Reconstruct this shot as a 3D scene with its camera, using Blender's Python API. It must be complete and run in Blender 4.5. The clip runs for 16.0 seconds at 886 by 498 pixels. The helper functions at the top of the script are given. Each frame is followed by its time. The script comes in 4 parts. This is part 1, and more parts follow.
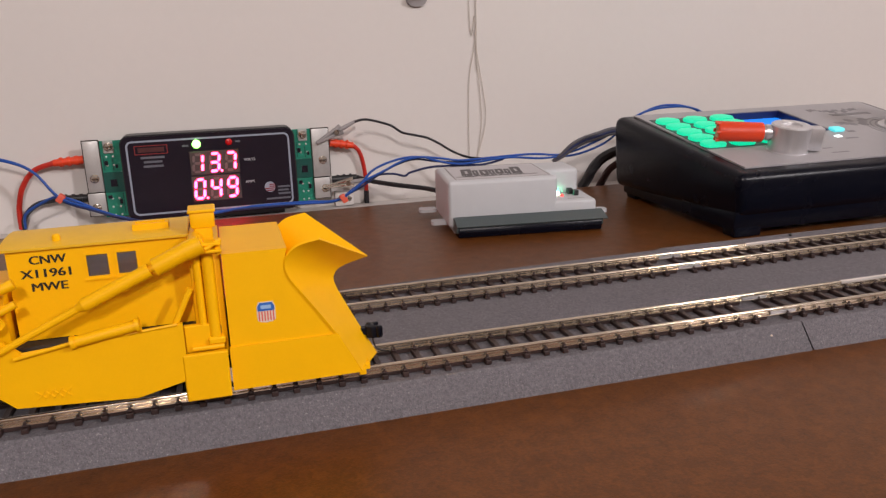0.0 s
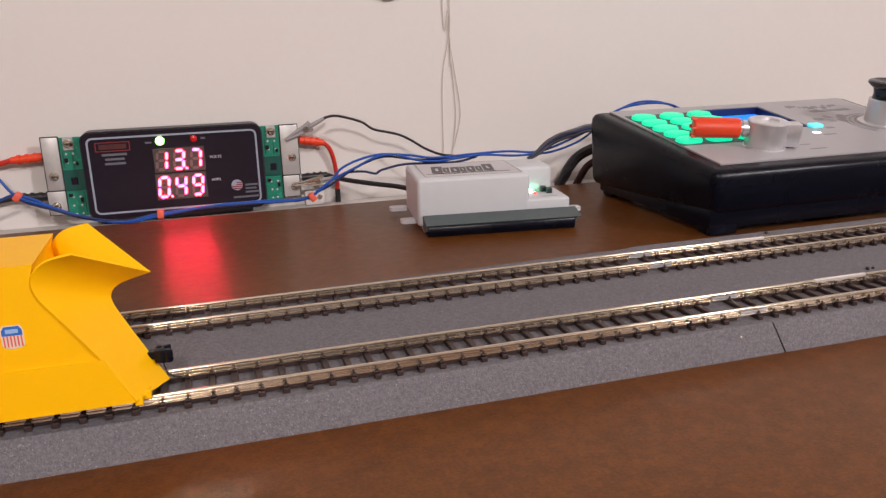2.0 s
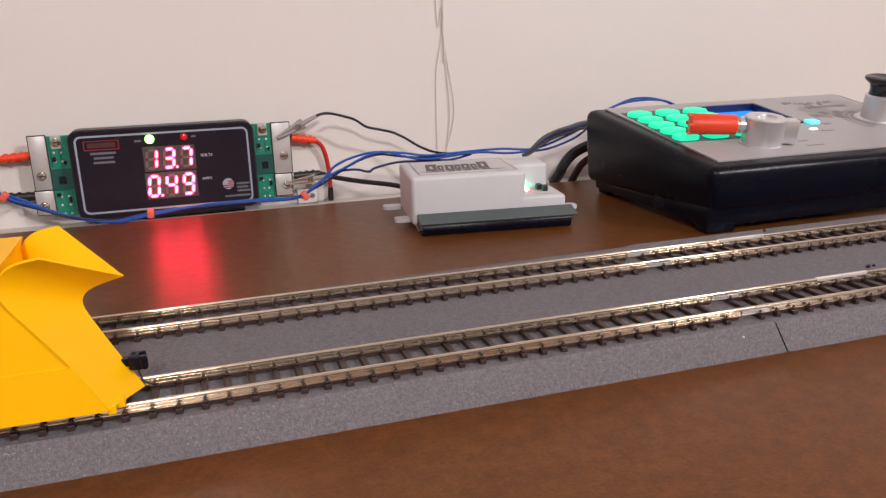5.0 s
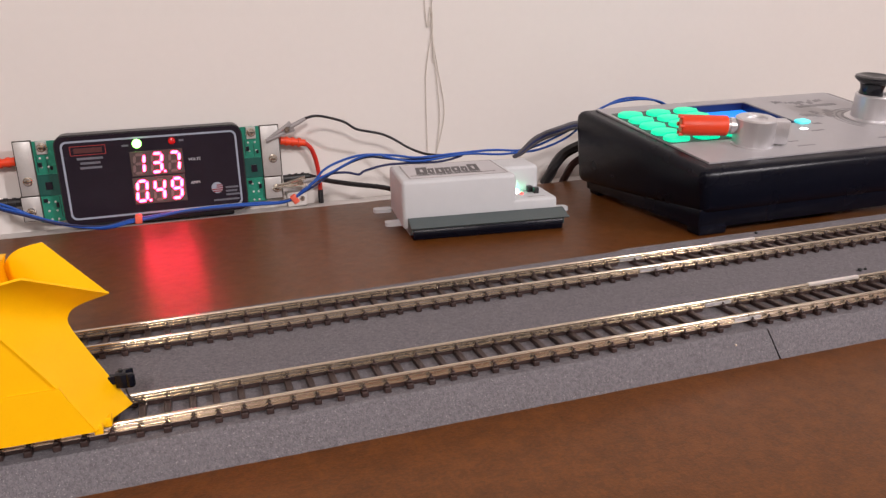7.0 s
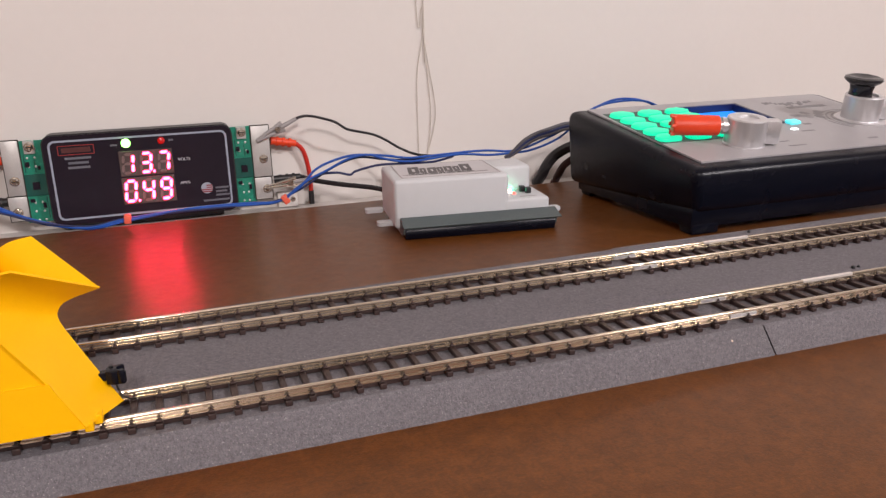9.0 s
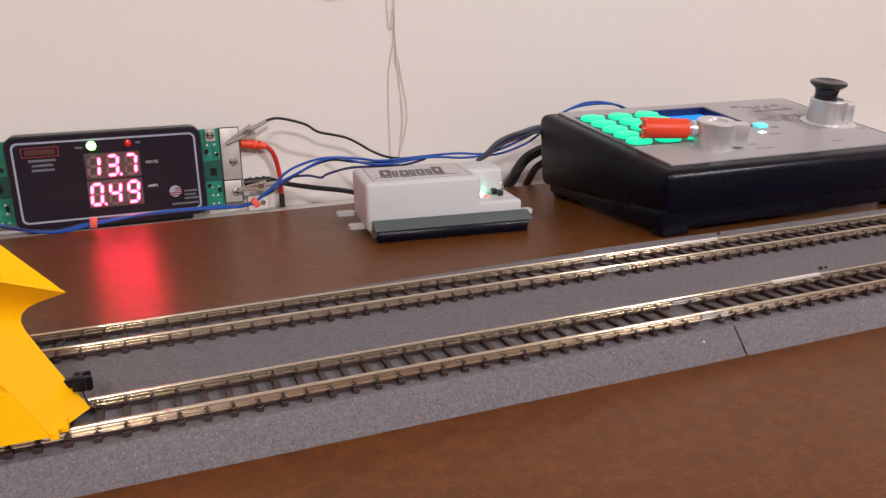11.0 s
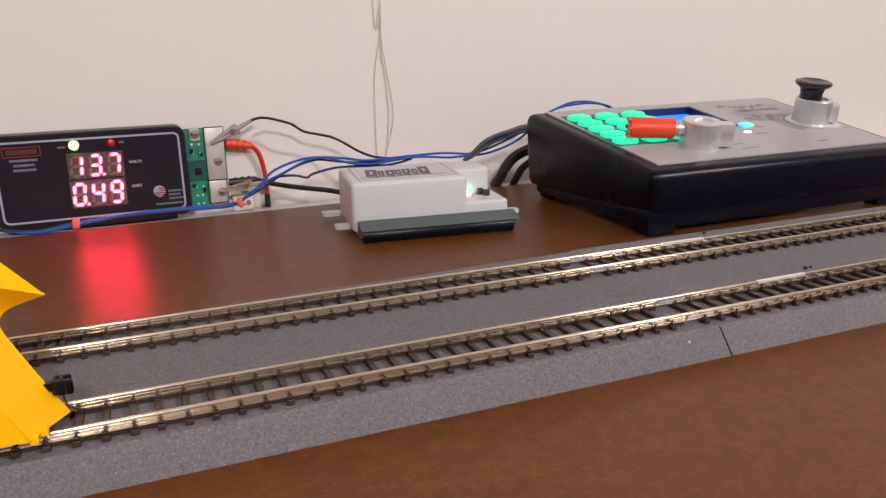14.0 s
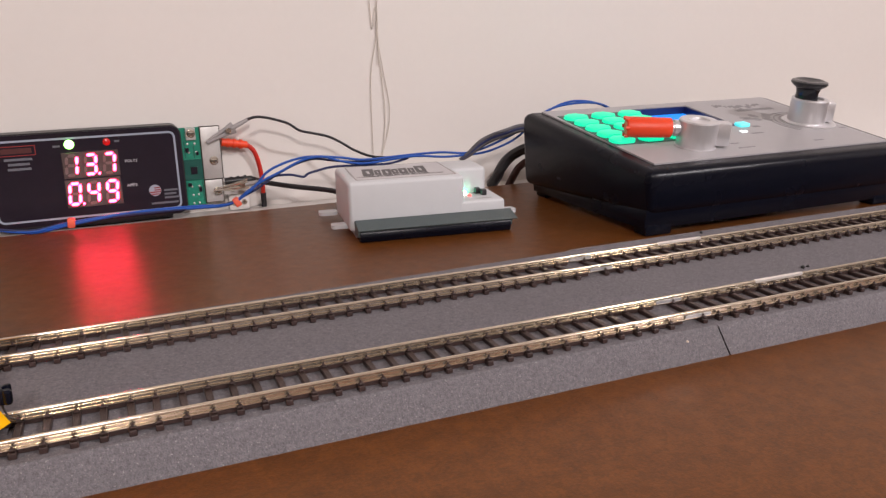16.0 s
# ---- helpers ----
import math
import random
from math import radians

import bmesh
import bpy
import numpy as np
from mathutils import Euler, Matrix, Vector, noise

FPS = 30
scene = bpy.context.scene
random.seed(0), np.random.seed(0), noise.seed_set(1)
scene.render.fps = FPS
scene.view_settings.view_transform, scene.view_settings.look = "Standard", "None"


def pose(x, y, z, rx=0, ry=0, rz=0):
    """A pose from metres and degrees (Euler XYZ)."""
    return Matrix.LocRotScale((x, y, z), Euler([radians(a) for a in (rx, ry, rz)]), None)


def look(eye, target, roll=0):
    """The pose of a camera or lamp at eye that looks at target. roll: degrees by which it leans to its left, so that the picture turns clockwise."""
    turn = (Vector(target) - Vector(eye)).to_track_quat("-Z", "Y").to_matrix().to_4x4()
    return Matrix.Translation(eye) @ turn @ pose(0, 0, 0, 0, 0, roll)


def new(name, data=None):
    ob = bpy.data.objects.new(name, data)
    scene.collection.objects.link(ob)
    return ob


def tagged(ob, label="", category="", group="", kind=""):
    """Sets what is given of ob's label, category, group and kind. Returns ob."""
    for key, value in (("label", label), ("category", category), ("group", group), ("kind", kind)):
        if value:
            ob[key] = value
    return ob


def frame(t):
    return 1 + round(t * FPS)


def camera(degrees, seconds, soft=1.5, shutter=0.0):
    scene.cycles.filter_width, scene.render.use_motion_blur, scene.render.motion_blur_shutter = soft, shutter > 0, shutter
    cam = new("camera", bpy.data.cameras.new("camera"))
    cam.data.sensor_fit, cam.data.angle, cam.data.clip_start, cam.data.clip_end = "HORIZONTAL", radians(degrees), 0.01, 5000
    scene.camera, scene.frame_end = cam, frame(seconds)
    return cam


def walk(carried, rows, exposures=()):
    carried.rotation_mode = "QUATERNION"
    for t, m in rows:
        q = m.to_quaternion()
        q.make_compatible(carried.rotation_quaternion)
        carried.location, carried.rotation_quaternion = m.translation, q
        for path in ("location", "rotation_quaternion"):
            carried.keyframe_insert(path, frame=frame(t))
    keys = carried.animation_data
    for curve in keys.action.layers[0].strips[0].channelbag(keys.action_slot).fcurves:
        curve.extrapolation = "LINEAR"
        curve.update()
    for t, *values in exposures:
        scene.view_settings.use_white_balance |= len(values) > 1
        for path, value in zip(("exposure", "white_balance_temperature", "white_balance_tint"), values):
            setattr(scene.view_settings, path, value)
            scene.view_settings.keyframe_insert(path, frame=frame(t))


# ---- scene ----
cam = camera(59.3, 16.0, soft=1.35)
PATH = [
    (0, (-0.22, -0.254, 0.129), (0.313, 1.592, -0.424), -1.5),
    (0.5, (-0.219, -0.251, 0.128), (0.319, 1.595, -0.423), -1.5),
    (1, (-0.216, -0.247, 0.129), (0.328, 1.596, -0.426), -1.5),
    (1.5, (-0.215, -0.247, 0.126), (0.335, 1.596, -0.423), -1.4),
    (2, (-0.204, -0.245, 0.124), (0.354, 1.594, -0.428), -1.4),
    (2.5, (-0.202, -0.243, 0.124), (0.362, 1.594, -0.432), -1.5),
    (3, (-0.199, -0.243, 0.126), (0.366, 1.592, -0.434), -1.6),
    (3.5, (-0.197, -0.244, 0.125), (0.365, 1.591, -0.438), -1.6),
    (4, (-0.2, -0.241, 0.123), (0.372, 1.592, -0.435), -1.5),
    (6.5, (-0.205, -0.237, 0.125), (0.375, 1.592, -0.439), -1.5),
    (7, (-0.202, -0.235, 0.128), (0.393, 1.586, -0.445), -1.8),
    (7.5, (-0.204, -0.234, 0.124), (0.414, 1.585, -0.434), -1.7),
    (8, (-0.204, -0.234, 0.126), (0.415, 1.581, -0.441), -1.7),
    (8.5, (-0.205, -0.233, 0.124), (0.42, 1.582, -0.436), -1.6),
    (9, (-0.204, -0.233, 0.124), (0.421, 1.582, -0.436), -1.6),
    (11.5, (-0.204, -0.23, 0.123), (0.504, 1.557, -0.431), -1.2),
    (12, (-0.203, -0.229, 0.124), (0.508, 1.555, -0.434), -1.2),
    (12.5, (-0.203, -0.229, 0.124), (0.512, 1.554, -0.433), -1.1),
    (13, (-0.201, -0.229, 0.124), (0.513, 1.553, -0.435), -1.2),
    (13.5, (-0.202, -0.229, 0.125), (0.515, 1.551, -0.438), -1.2),
    (14, (-0.202, -0.23, 0.123), (0.52, 1.551, -0.432), -1.1),
    (14.5, (-0.201, -0.23, 0.123), (0.519, 1.551, -0.434), -1.1),
    (15, (-0.202, -0.23, 0.122), (0.522, 1.55, -0.433), -1.1),
    (15.5, (-0.203, -0.229, 0.124), (0.524, 1.547, -0.439), -1.1),
    (16, (-0.203, -0.229, 0.123), (0.531, 1.546, -0.434), -1.0),
]
walk(cam, [(t, look(eye, target, roll)) for t, eye, target, roll in PATH], exposures=[(0, -0.30), (1.0, -0.20), (2.5, -0.04), (3.5, 0.0), (16, 0.0)])

# ---------------------------------------------------------------- light
world = bpy.data.worlds.new("room_light")
scene.world = world
world.use_nodes = True
world.node_tree.nodes["Background"].inputs[0].default_value = (1.0, 0.93, 0.86, 1)
world.node_tree.nodes["Background"].inputs[1].default_value = 0.15
EXPOSURE = 0.0
scene.view_settings.exposure = EXPOSURE


def ceiling_light(name, where, target, size, watts, colour):
    data = bpy.data.lights.new(name, "AREA")
    data.shape, data.size, data.energy, data.color = "DISK", size, watts, colour
    ob = new(name, data)
    ob.matrix_world = look(where, target)
    return ob


ceiling_light("ceiling_lamp_light", (-0.44, -2.05, 1.24), (-0.3, 0.1, 0), 0.22, 30, (1.0, 0.905, 0.880))
ceiling_light("ceiling_lamp_light", (1.65, -1.95, 1.55), (0.5, 0.1, 0), 0.22, 51, (1.0, 0.93, 0.945))


# ---------------------------------------------------------------- materials
def surf(name, base, rough=0.5, metal=0.0, vary=0.0, scale=200.0, fine=1500.0, bump=0.0, bump_scale=1500.0,
         spots=None, emit=None, strength=0.0, coat=0.0, rough_vary=0.0, stretch=(1, 1, 1), spec=0.5, island=0.0):
    m = bpy.data.materials.new(name)
    m.use_nodes = True
    nt = m.node_tree
    b = nt.nodes["Principled BSDF"]
    b.inputs["Base Color"].default_value = (*base, 1)
    b.inputs["Roughness"].default_value = rough
    b.inputs["Metallic"].default_value = metal
    b.inputs["Coat Weight"].default_value = coat
    b.inputs["Specular IOR Level"].default_value = spec
    co = nt.nodes.new("ShaderNodeTexCoord")
    mp = nt.nodes.new("ShaderNodeMapping")
    mp.inputs["Scale"].default_value = stretch
    nt.links.new(co.outputs["Object"], mp.inputs["Vector"])

    def noise_node(s, detail=4.0):
        n = nt.nodes.new("ShaderNodeTexNoise")
        n.inputs["Scale"].default_value, n.inputs["Detail"].default_value = s, detail
        nt.links.new(mp.outputs[0], n.inputs["Vector"])
        return n.outputs["Fac"]

    def mathn(op, a, c, clamp=False):
        n = nt.nodes.new("ShaderNodeMath")
        n.operation, n.use_clamp = op, clamp
        for k, v in enumerate((a, c)):
            if isinstance(v, (int, float)):
                n.inputs[k].default_value = v
            else:
                nt.links.new(v, n.inputs[k])
        return n.outputs[0]

    if vary or spots or island:
        big, small = noise_node(scale, 5), noise_node(fine, 2)
        both = mathn("ADD", mathn("MULTIPLY", big, 0.6), mathn("MULTIPLY", small, 0.4))
        value = mathn("ADD", 1.0, mathn("MULTIPLY", mathn("SUBTRACT", both, 0.5), vary * 4))
        if island:
            info = nt.nodes.new("ShaderNodeObjectInfo")
            value = mathn("MULTIPLY", value, mathn("ADD", 1 - island / 2, mathn("MULTIPLY", info.outputs["Random"], island)))
        hsv = nt.nodes.new("ShaderNodeHueSaturation")
        hsv.inputs["Color"].default_value = (*base, 1)
        nt.links.new(value, hsv.inputs["Value"])
        out = hsv.outputs[0]
        if spots:
            colour, at, s = spots
            ramp = nt.nodes.new("ShaderNodeMapRange")
            ramp.inputs["From Min"].default_value, ramp.inputs["From Max"].default_value = at, at + 0.08
            nt.links.new(noise_node(s, 3), ramp.inputs["Value"])
            mix = nt.nodes.new("ShaderNodeMix")
            mix.data_type = "RGBA"
            nt.links.new(ramp.outputs[0], mix.inputs["Factor"])
            nt.links.new(out, mix.inputs["A"])
            mix.inputs["B"].default_value = (*colour, 1)
            out = mix.outputs["Result"]
        nt.links.new(out, b.inputs["Base Color"])
    if rough_vary:
        r = mathn("ADD", rough - rough_vary / 2, mathn("MULTIPLY", noise_node(scale * 0.7, 4), rough_vary), True)
        nt.links.new(r, b.inputs["Roughness"])
    if bump:
        bp = nt.nodes.new("ShaderNodeBump")
        bp.inputs["Strength"].default_value, bp.inputs["Distance"].default_value = bump, 0.0006
        nt.links.new(noise_node(bump_scale, 3), bp.inputs["Height"])
        nt.links.new(bp.outputs[0], b.inputs["Normal"])
    if emit:
        b.inputs["Emission Color"].default_value = (*emit, 1)
        b.inputs["Emission Strength"].default_value = strength
    return m


def glass_like(name, tint, rough=0.05):
    m = surf(name, tint, rough, spec=0.8)
    m.node_tree.nodes["Principled BSDF"].inputs["Transmission Weight"].default_value = 0.92
    return m


M_TABLE = surf("brown_hardboard", (0.131, 0.0430, 0.0070), 0.38, vary=0.42, scale=190, fine=760, bump=0.13, bump_scale=1400,
               spots=((0.112, 0.0365, 0.0056), 0.57, 260), rough_vary=0.10, spec=0.24)
M_WALL = surf("cream_wall_paint", (0.67, 0.632, 0.605), 0.5, vary=0.02, scale=9, fine=160, bump=0.06, bump_scale=260)
M_PAINT = surf("white_trim_paint", (0.62, 0.59, 0.57), 0.5, vary=0.05, scale=40, fine=300, bump=0.05, bump_scale=300)
M_FLOOR = surf("dull_carpet", (0.22, 0.18, 0.15), 0.95, vary=0.15, scale=20, fine=200)
M_FOAM = surf("grey_foam", (0.173, 0.162, 0.176), 0.95, vary=0.42, scale=900, fine=2400, bump=0.9, bump_scale=1900,
              spots=((0.32, 0.305, 0.31), 0.625, 1700), spec=0.2, island=0.10)
M_RAIL = surf("nickel_silver_rail", (0.68, 0.59, 0.48), 0.14, 0.92, vary=0.10, scale=60, fine=900, rough_vary=0.08, bump=0.04, bump_scale=700, stretch=(0.15, 1, 1))
M_TIE = surf("dark_brown_plastic_tie", (0.036, 0.019, 0.017), 0.45, spec=0.5, vary=0.25, scale=300, fine=2500, bump=0.3, bump_scale=2500, stretch=(1, 0.15, 1), island=0.3)
M_YELLOW = surf("chrome_yellow_paint", (0.95, 0.495, 0.0004), 0.46, vary=0.03, scale=120, fine=1500, bump=0.06, bump_scale=1800, spec=0.25)
M_ROOF = surf("duller_yellow_paint", (0.80, 0.46, 0.012), 0.45, vary=0.06, scale=150, fine=1500, bump=0.06, bump_scale=1800)
M_BLACK = surf("black_plastic", (0.012, 0.012, 0.014), 0.40, vary=0.1, scale=200, fine=3000, bump=0.12, bump_scale=4000, spec=0.5)
# Pale metal of the track nail and of the painted rail highlight.
M_BRIGHT = surf("pale_bright_metal", (0.86, 0.80, 0.76), 0.34, 0.55, vary=0.06, scale=200, fine=1500, bump=0.1, bump_scale=900)
M_CASE = surf("satin_black_case", (0.0040, 0.0046, 0.0095), 0.26, spec=0.18, vary=0.12, scale=60, fine=2500, bump=0.10, bump_scale=3500, rough_vary=0.1)
# Dark brown; on the deck and beside the mast it paints in shade.
M_DARK = surf("dark_brown_fill", (0.03, 0.022, 0.015), 0.8, vary=0.1)
M_PLATE = surf("silver_grey_panel", (0.36, 0.345, 0.36), 0.42, vary=0.03, scale=100, fine=2500, bump=0.05, bump_scale=3000)
M_ALU = surf("brushed_aluminium", (0.66, 0.65, 0.67), 0.34, 0.72, vary=0.05, scale=150, fine=2000, stretch=(1, 1, 0.1), bump=0.08, bump_scale=1500)
M_TIN = surf("dull_tin_plate", (0.54, 0.53, 0.52), 0.38, 0.45, vary=0.10, scale=120, fine=900, bump=0.08, bump_scale=900)
M_SCREW = surf("steel_screw", (0.60, 0.56, 0.50), 0.22, 1.0, vary=0.08)
M_PCB = surf("green_circuit_board", (0.012, 0.20, 0.13), 0.35, vary=0.12, scale=250, fine=1800, bump=0.1, bump_scale=1500, spots=((0.03, 0.29, 0.19), 0.60, 500))
M_PCBDARK = surf("dark_green_solder_mask", (0.006, 0.075, 0.06), 0.35, vary=0.1)
M_FACE = surf("matt_black_faceplate", (0.014, 0.0095, 0.017), 0.33, spec=0.22, vary=0.12, scale=150, fine=2500)
M_SILVER_INK = surf("silver_ink", (0.30, 0.34, 0.42), 0.4, vary=0.05)
M_WHITE_INK = surf("white_ink", (0.42, 0.42, 0.46), 0.5, vary=0.08, fine=4000)
M_PRINT = surf("grey_print_ink", (0.12, 0.125, 0.15), 0.5, vary=0.15, fine=4000)
M_RED_INK = surf("red_ink", (0.24, 0.02, 0.02), 0.5, vary=0.08)
M_BLACK_INK = surf("black_ink", (0.016, 0.013, 0.010), 0.5, vary=0.05)
M_BLUE_INK = surf("blue_ink", (0.03, 0.14, 0.50), 0.5, vary=0.05)
M_PINK_INK = surf("red_stripe_ink", (0.70, 0.12, 0.10), 0.5, vary=0.05)
M_DECAL = surf("white_decal_film", (0.75, 0.62, 0.50), 0.5, vary=0.03)
M_SEGOFF = surf("unlit_segment", (0.16, 0.10, 0.10), 0.4)
M_DISPLAY = surf("smoky_display_block", (0.085, 0.062, 0.062), 0.25, vary=0.06)
M_SEG = surf("lit_red_segment", (0.6, 0.1, 0.1), 0.4, emit=(1.0, 0.0150, 0.055), strength=58.0)
M_GREENLED = surf("lit_green_lamp", (0.4, 0.8, 0.4), 0.3, emit=(0.30, 1.0, 0.16), strength=6.0)
M_REDLED = surf("dim_red_lamp", (0.45, 0.01, 0.012), 0.25, emit=(1.0, 0.02, 0.02), strength=0.12)
M_KEY = surf("backlit_green_key", (0.012, 0.11, 0.075), 0.45, vary=0.1, emit=(0.0, 0.90, 0.46), strength=1.0)
M_LCD = surf("lit_blue_screen", (0.05, 0.2, 0.6), 0.2, emit=(0.0, 0.24, 1.0), strength=1.0)
M_LCDRIM = surf("navy_screen_bezel", (0.012, 0.016, 0.07), 0.3, vary=0.05)
M_CYAN = surf("lit_cyan_button", (0.2, 0.6, 0.65), 0.4, emit=(0.05, 0.80, 0.85), strength=0.85)
M_WHITELED = surf("lit_white_lamp", (0.8, 0.8, 0.8), 0.4, emit=(0.9, 1.0, 1.0), strength=2.0)
M_WARMLED = surf("lit_pale_lamp", (0.8, 0.7, 0.6), 0.4, emit=(1.0, 0.85, 0.75), strength=5.0)
M_STATUSRED = surf("lit_red_lamp", (0.8, 0.1, 0.1), 0.4, emit=(1.0, 0.05, 0.04), strength=2.5)
M_STATUSGREEN = surf("lit_mint_lamp", (0.2, 0.8, 0.5), 0.4, emit=(0.05, 1.0, 0.45), strength=22.0)
M_ORANGE = surf("red_orange_rubber", (0.74, 0.055, 0.012), 0.42, vary=0.06, scale=200, fine=2500, bump=0.08, bump_scale=2500)
M_BOX = surf("white_moulded_plastic", (0.52, 0.53, 0.55), 0.45, vary=0.03, scale=120, fine=2500, bump=0.08, bump_scale=3000)
M_TEAL = surf("grey_green_plastic", (0.062, 0.082, 0.084), 0.42, vary=0.06, scale=150, fine=2500, bump=0.08, bump_scale=3000)
M_BLUEWIRE = surf("blue_insulation", (0.012, 0.075, 0.36), 0.38, vary=0.08, scale=100, fine=1500)
M_NAVYWIRE = surf("navy_insulation", (0.018, 0.026, 0.09), 0.4, vary=0.08, scale=100, fine=1500)
M_BLACKWIRE = surf("black_insulation", (0.014, 0.013, 0.016), 0.42, vary=0.08, scale=100, fine=1500)
M_REDWIRE = surf("red_insulation", (0.50, 0.022, 0.012), 0.4, vary=0.08, scale=100, fine=1500)
M_CORD = surf("white_cord", (0.60, 0.55, 0.50), 0.6, vary=0.08, scale=200, fine=2500)
M_GREYP = surf("grey_plastic", (0.28, 0.26, 0.26), 0.5, vary=0.06)
M_COPPER = surf("copper_wire", (0.72, 0.40, 0.22), 0.35, 1.0)
M_GLASS = glass_like("smoky_window_glass", (0.72, 0.66, 0.68))


# ---------------------------------------------------------------- mesh helpers
BASE = {}


def thing(name, base, label, category, group="", kind="", rz=0.0):
    ob = new(name)
    ob.matrix_basis = pose(*base, 0, 0, rz)
    BASE[ob.name] = Vector(base) if not rz else Vector((0, 0, 0))
    return tagged(ob, label, category, group, kind)


def set_back(ob):
    """Stand a thing of the meter group back against the wall, at its true size."""
    ob.matrix_basis = pose(*(FAR * ob.location + FAR_SHIFT)) @ Matrix.Scale(FAR, 4)
    return ob


FAR, FAR_SHIFT = 1.035, Vector((0.0072, 0.0083, -0.0044))


def finish(name, bm, material, smooth=True):
    bmesh.ops.recalc_face_normals(bm, faces=bm.faces)
    me = bpy.data.meshes.new(name)
    bm.to_mesh(me)
    bm.free()
    for m in material if isinstance(material, (list, tuple)) else [material]:
        me.materials.append(m)
    if smooth:
        me.polygons.foreach_set("use_smooth", [True] * len(me.polygons))
        me.set_sharp_from_angle(angle=radians(32))
    return me


def part(name, bm, material, parent, label=""):
    base = BASE[parent.name]
    for v in bm.verts:
        v.co -= base
    ob = new(name, finish(name, bm, material))
    ob.parent = parent
    BASE[ob.name] = base
    return tagged(ob, label)


def solid(name, bm, material, label, category, group="", kind=""):
    return tagged(new(name, finish(name, bm, material)), label, category, group, kind)


def B():
    return bmesh.new()


def block(bm, lo, hi, r=0.0, seg=2):
    made = bmesh.ops.create_cube(bm, size=1)["verts"]
    for v in made:
        v.co = [l + (c + 0.5) * (h - l) for l, h, c in zip(lo, hi, v.co)]
    if r:
        edges = list({e for v in made for e in v.link_edges})
        bmesh.ops.bevel(bm, geom=edges, offset=r, segments=seg, profile=0.5, affect="EDGES")
    return bm


def rod(bm, a, b, r, r2=None, n=12, caps=True):
    a, b = Vector(a), Vector(b)
    made = bmesh.ops.create_cone(bm, cap_ends=caps, segments=n, radius1=r, radius2=r if r2 is None else r2, depth=(b - a).length)["verts"]
    m = Matrix.Translation((a + b) / 2) @ (b - a).to_track_quat("Z", "Y").to_matrix().to_4x4()
    bmesh.ops.transform(bm, matrix=m, verts=made)
    return bm


def prism(bm, poly, axis, lo, hi):
    """A polygon, given in the two other axes in order, drawn out along an axis."""
    def at(p, w):
        c = list(p)
        c.insert(axis, w)
        return bm.verts.new(c)
    low, high = [at(p, lo) for p in poly], [at(p, hi) for p in poly]
    bm.faces.new(low)
    bm.faces.new(high[::-1])
    for i in range(len(poly)):
        j = (i + 1) % len(poly)
        bm.faces.new((low[i], high[i], high[j], low[j]))
    return bm


def lathe(bm, profile, m, n=32):
    rings = []
    for r, z in profile:
        rings.append([bm.verts.new(m @ Vector((r * math.cos(2 * math.pi * k / n), r * math.sin(2 * math.pi * k / n), z))) for k in range(n)])
    for low, high in zip(rings, rings[1:]):
        for k in range(n):
            bm.faces.new((low[k], low[(k + 1) % n], high[(k + 1) % n], high[k]))
    bm.faces.new(rings[0][::-1])
    bm.faces.new(rings[-1])
    return bm


def glide(points, step=8):
    """A smooth line through the points."""
    p = [Vector(points[0])] + [Vector(q) for q in points] + [Vector(points[-1])]
    out = []
    for i in range(1, len(p) - 2):
        a, b, c, d = p[i - 1:i + 3]
        for k in range(step):
            t = k / step
            out.append(0.5 * (2 * b + (c - a) * t + (2 * a - 5 * b + 4 * c - d) * t * t + (3 * b - a - 3 * c + d) * t ** 3))
    out.append(p[-2])
    return out


def tube(bm, points, r, n=8, step=8):
    line = glide(points, step)
    up = Vector((0.13, 0.21, 0.97))
    rings = []
    for i, q in enumerate(line):
        way = (line[min(i + 1, len(line) - 1)] - line[max(i - 1, 0)]).normalized()
        side = way.cross(up).normalized()
        top = side.cross(way)
        rings.append([bm.verts.new(q + r * (side * math.cos(2 * math.pi * k / n) + top * math.sin(2 * math.pi * k / n))) for k in range(n)])
    for low, high in zip(rings, rings[1:]):
        for k in range(n):
            bm.faces.new((low[k], low[(k + 1) % n], high[(k + 1) % n], high[k]))
    bm.faces.new(rings[0][::-1])
    bm.faces.new(rings[-1])
    return bm


def round_rect(w, h, r, n=6, cx=0.0, cy=0.0):
    out = []
    for k, (sx, sy) in enumerate(((1, 1), (-1, 1), (-1, -1), (1, -1))):
        for i in range(n + 1):
            a = math.pi / 2 * (k + i / n)
            out.append((cx + sx * (w / 2 - r) + r * math.cos(a), cy + sy * (h / 2 - r) + r * math.sin(a)))
    return out


def ring(bm, outer, inner, axis, lo, hi):
    """A frame between two outlines with as many points each."""
    def at(p, w):
        c = list(p)
        c.insert(axis, w)
        return bm.verts.new(c)
    a, b = [at(p, lo) for p in outer], [at(p, lo) for p in inner]
    c, d = [at(p, hi) for p in outer], [at(p, hi) for p in inner]
    for i in range(len(outer)):
        j = (i + 1) % len(outer)
        for f in ((a[i], a[j], b[j], b[i]), (c[i], d[i], d[j], c[j]), (a[i], c[i], c[j], a[j]), (b[i], b[j], d[j], d[i])):
            bm.faces.new(f)
    return bm


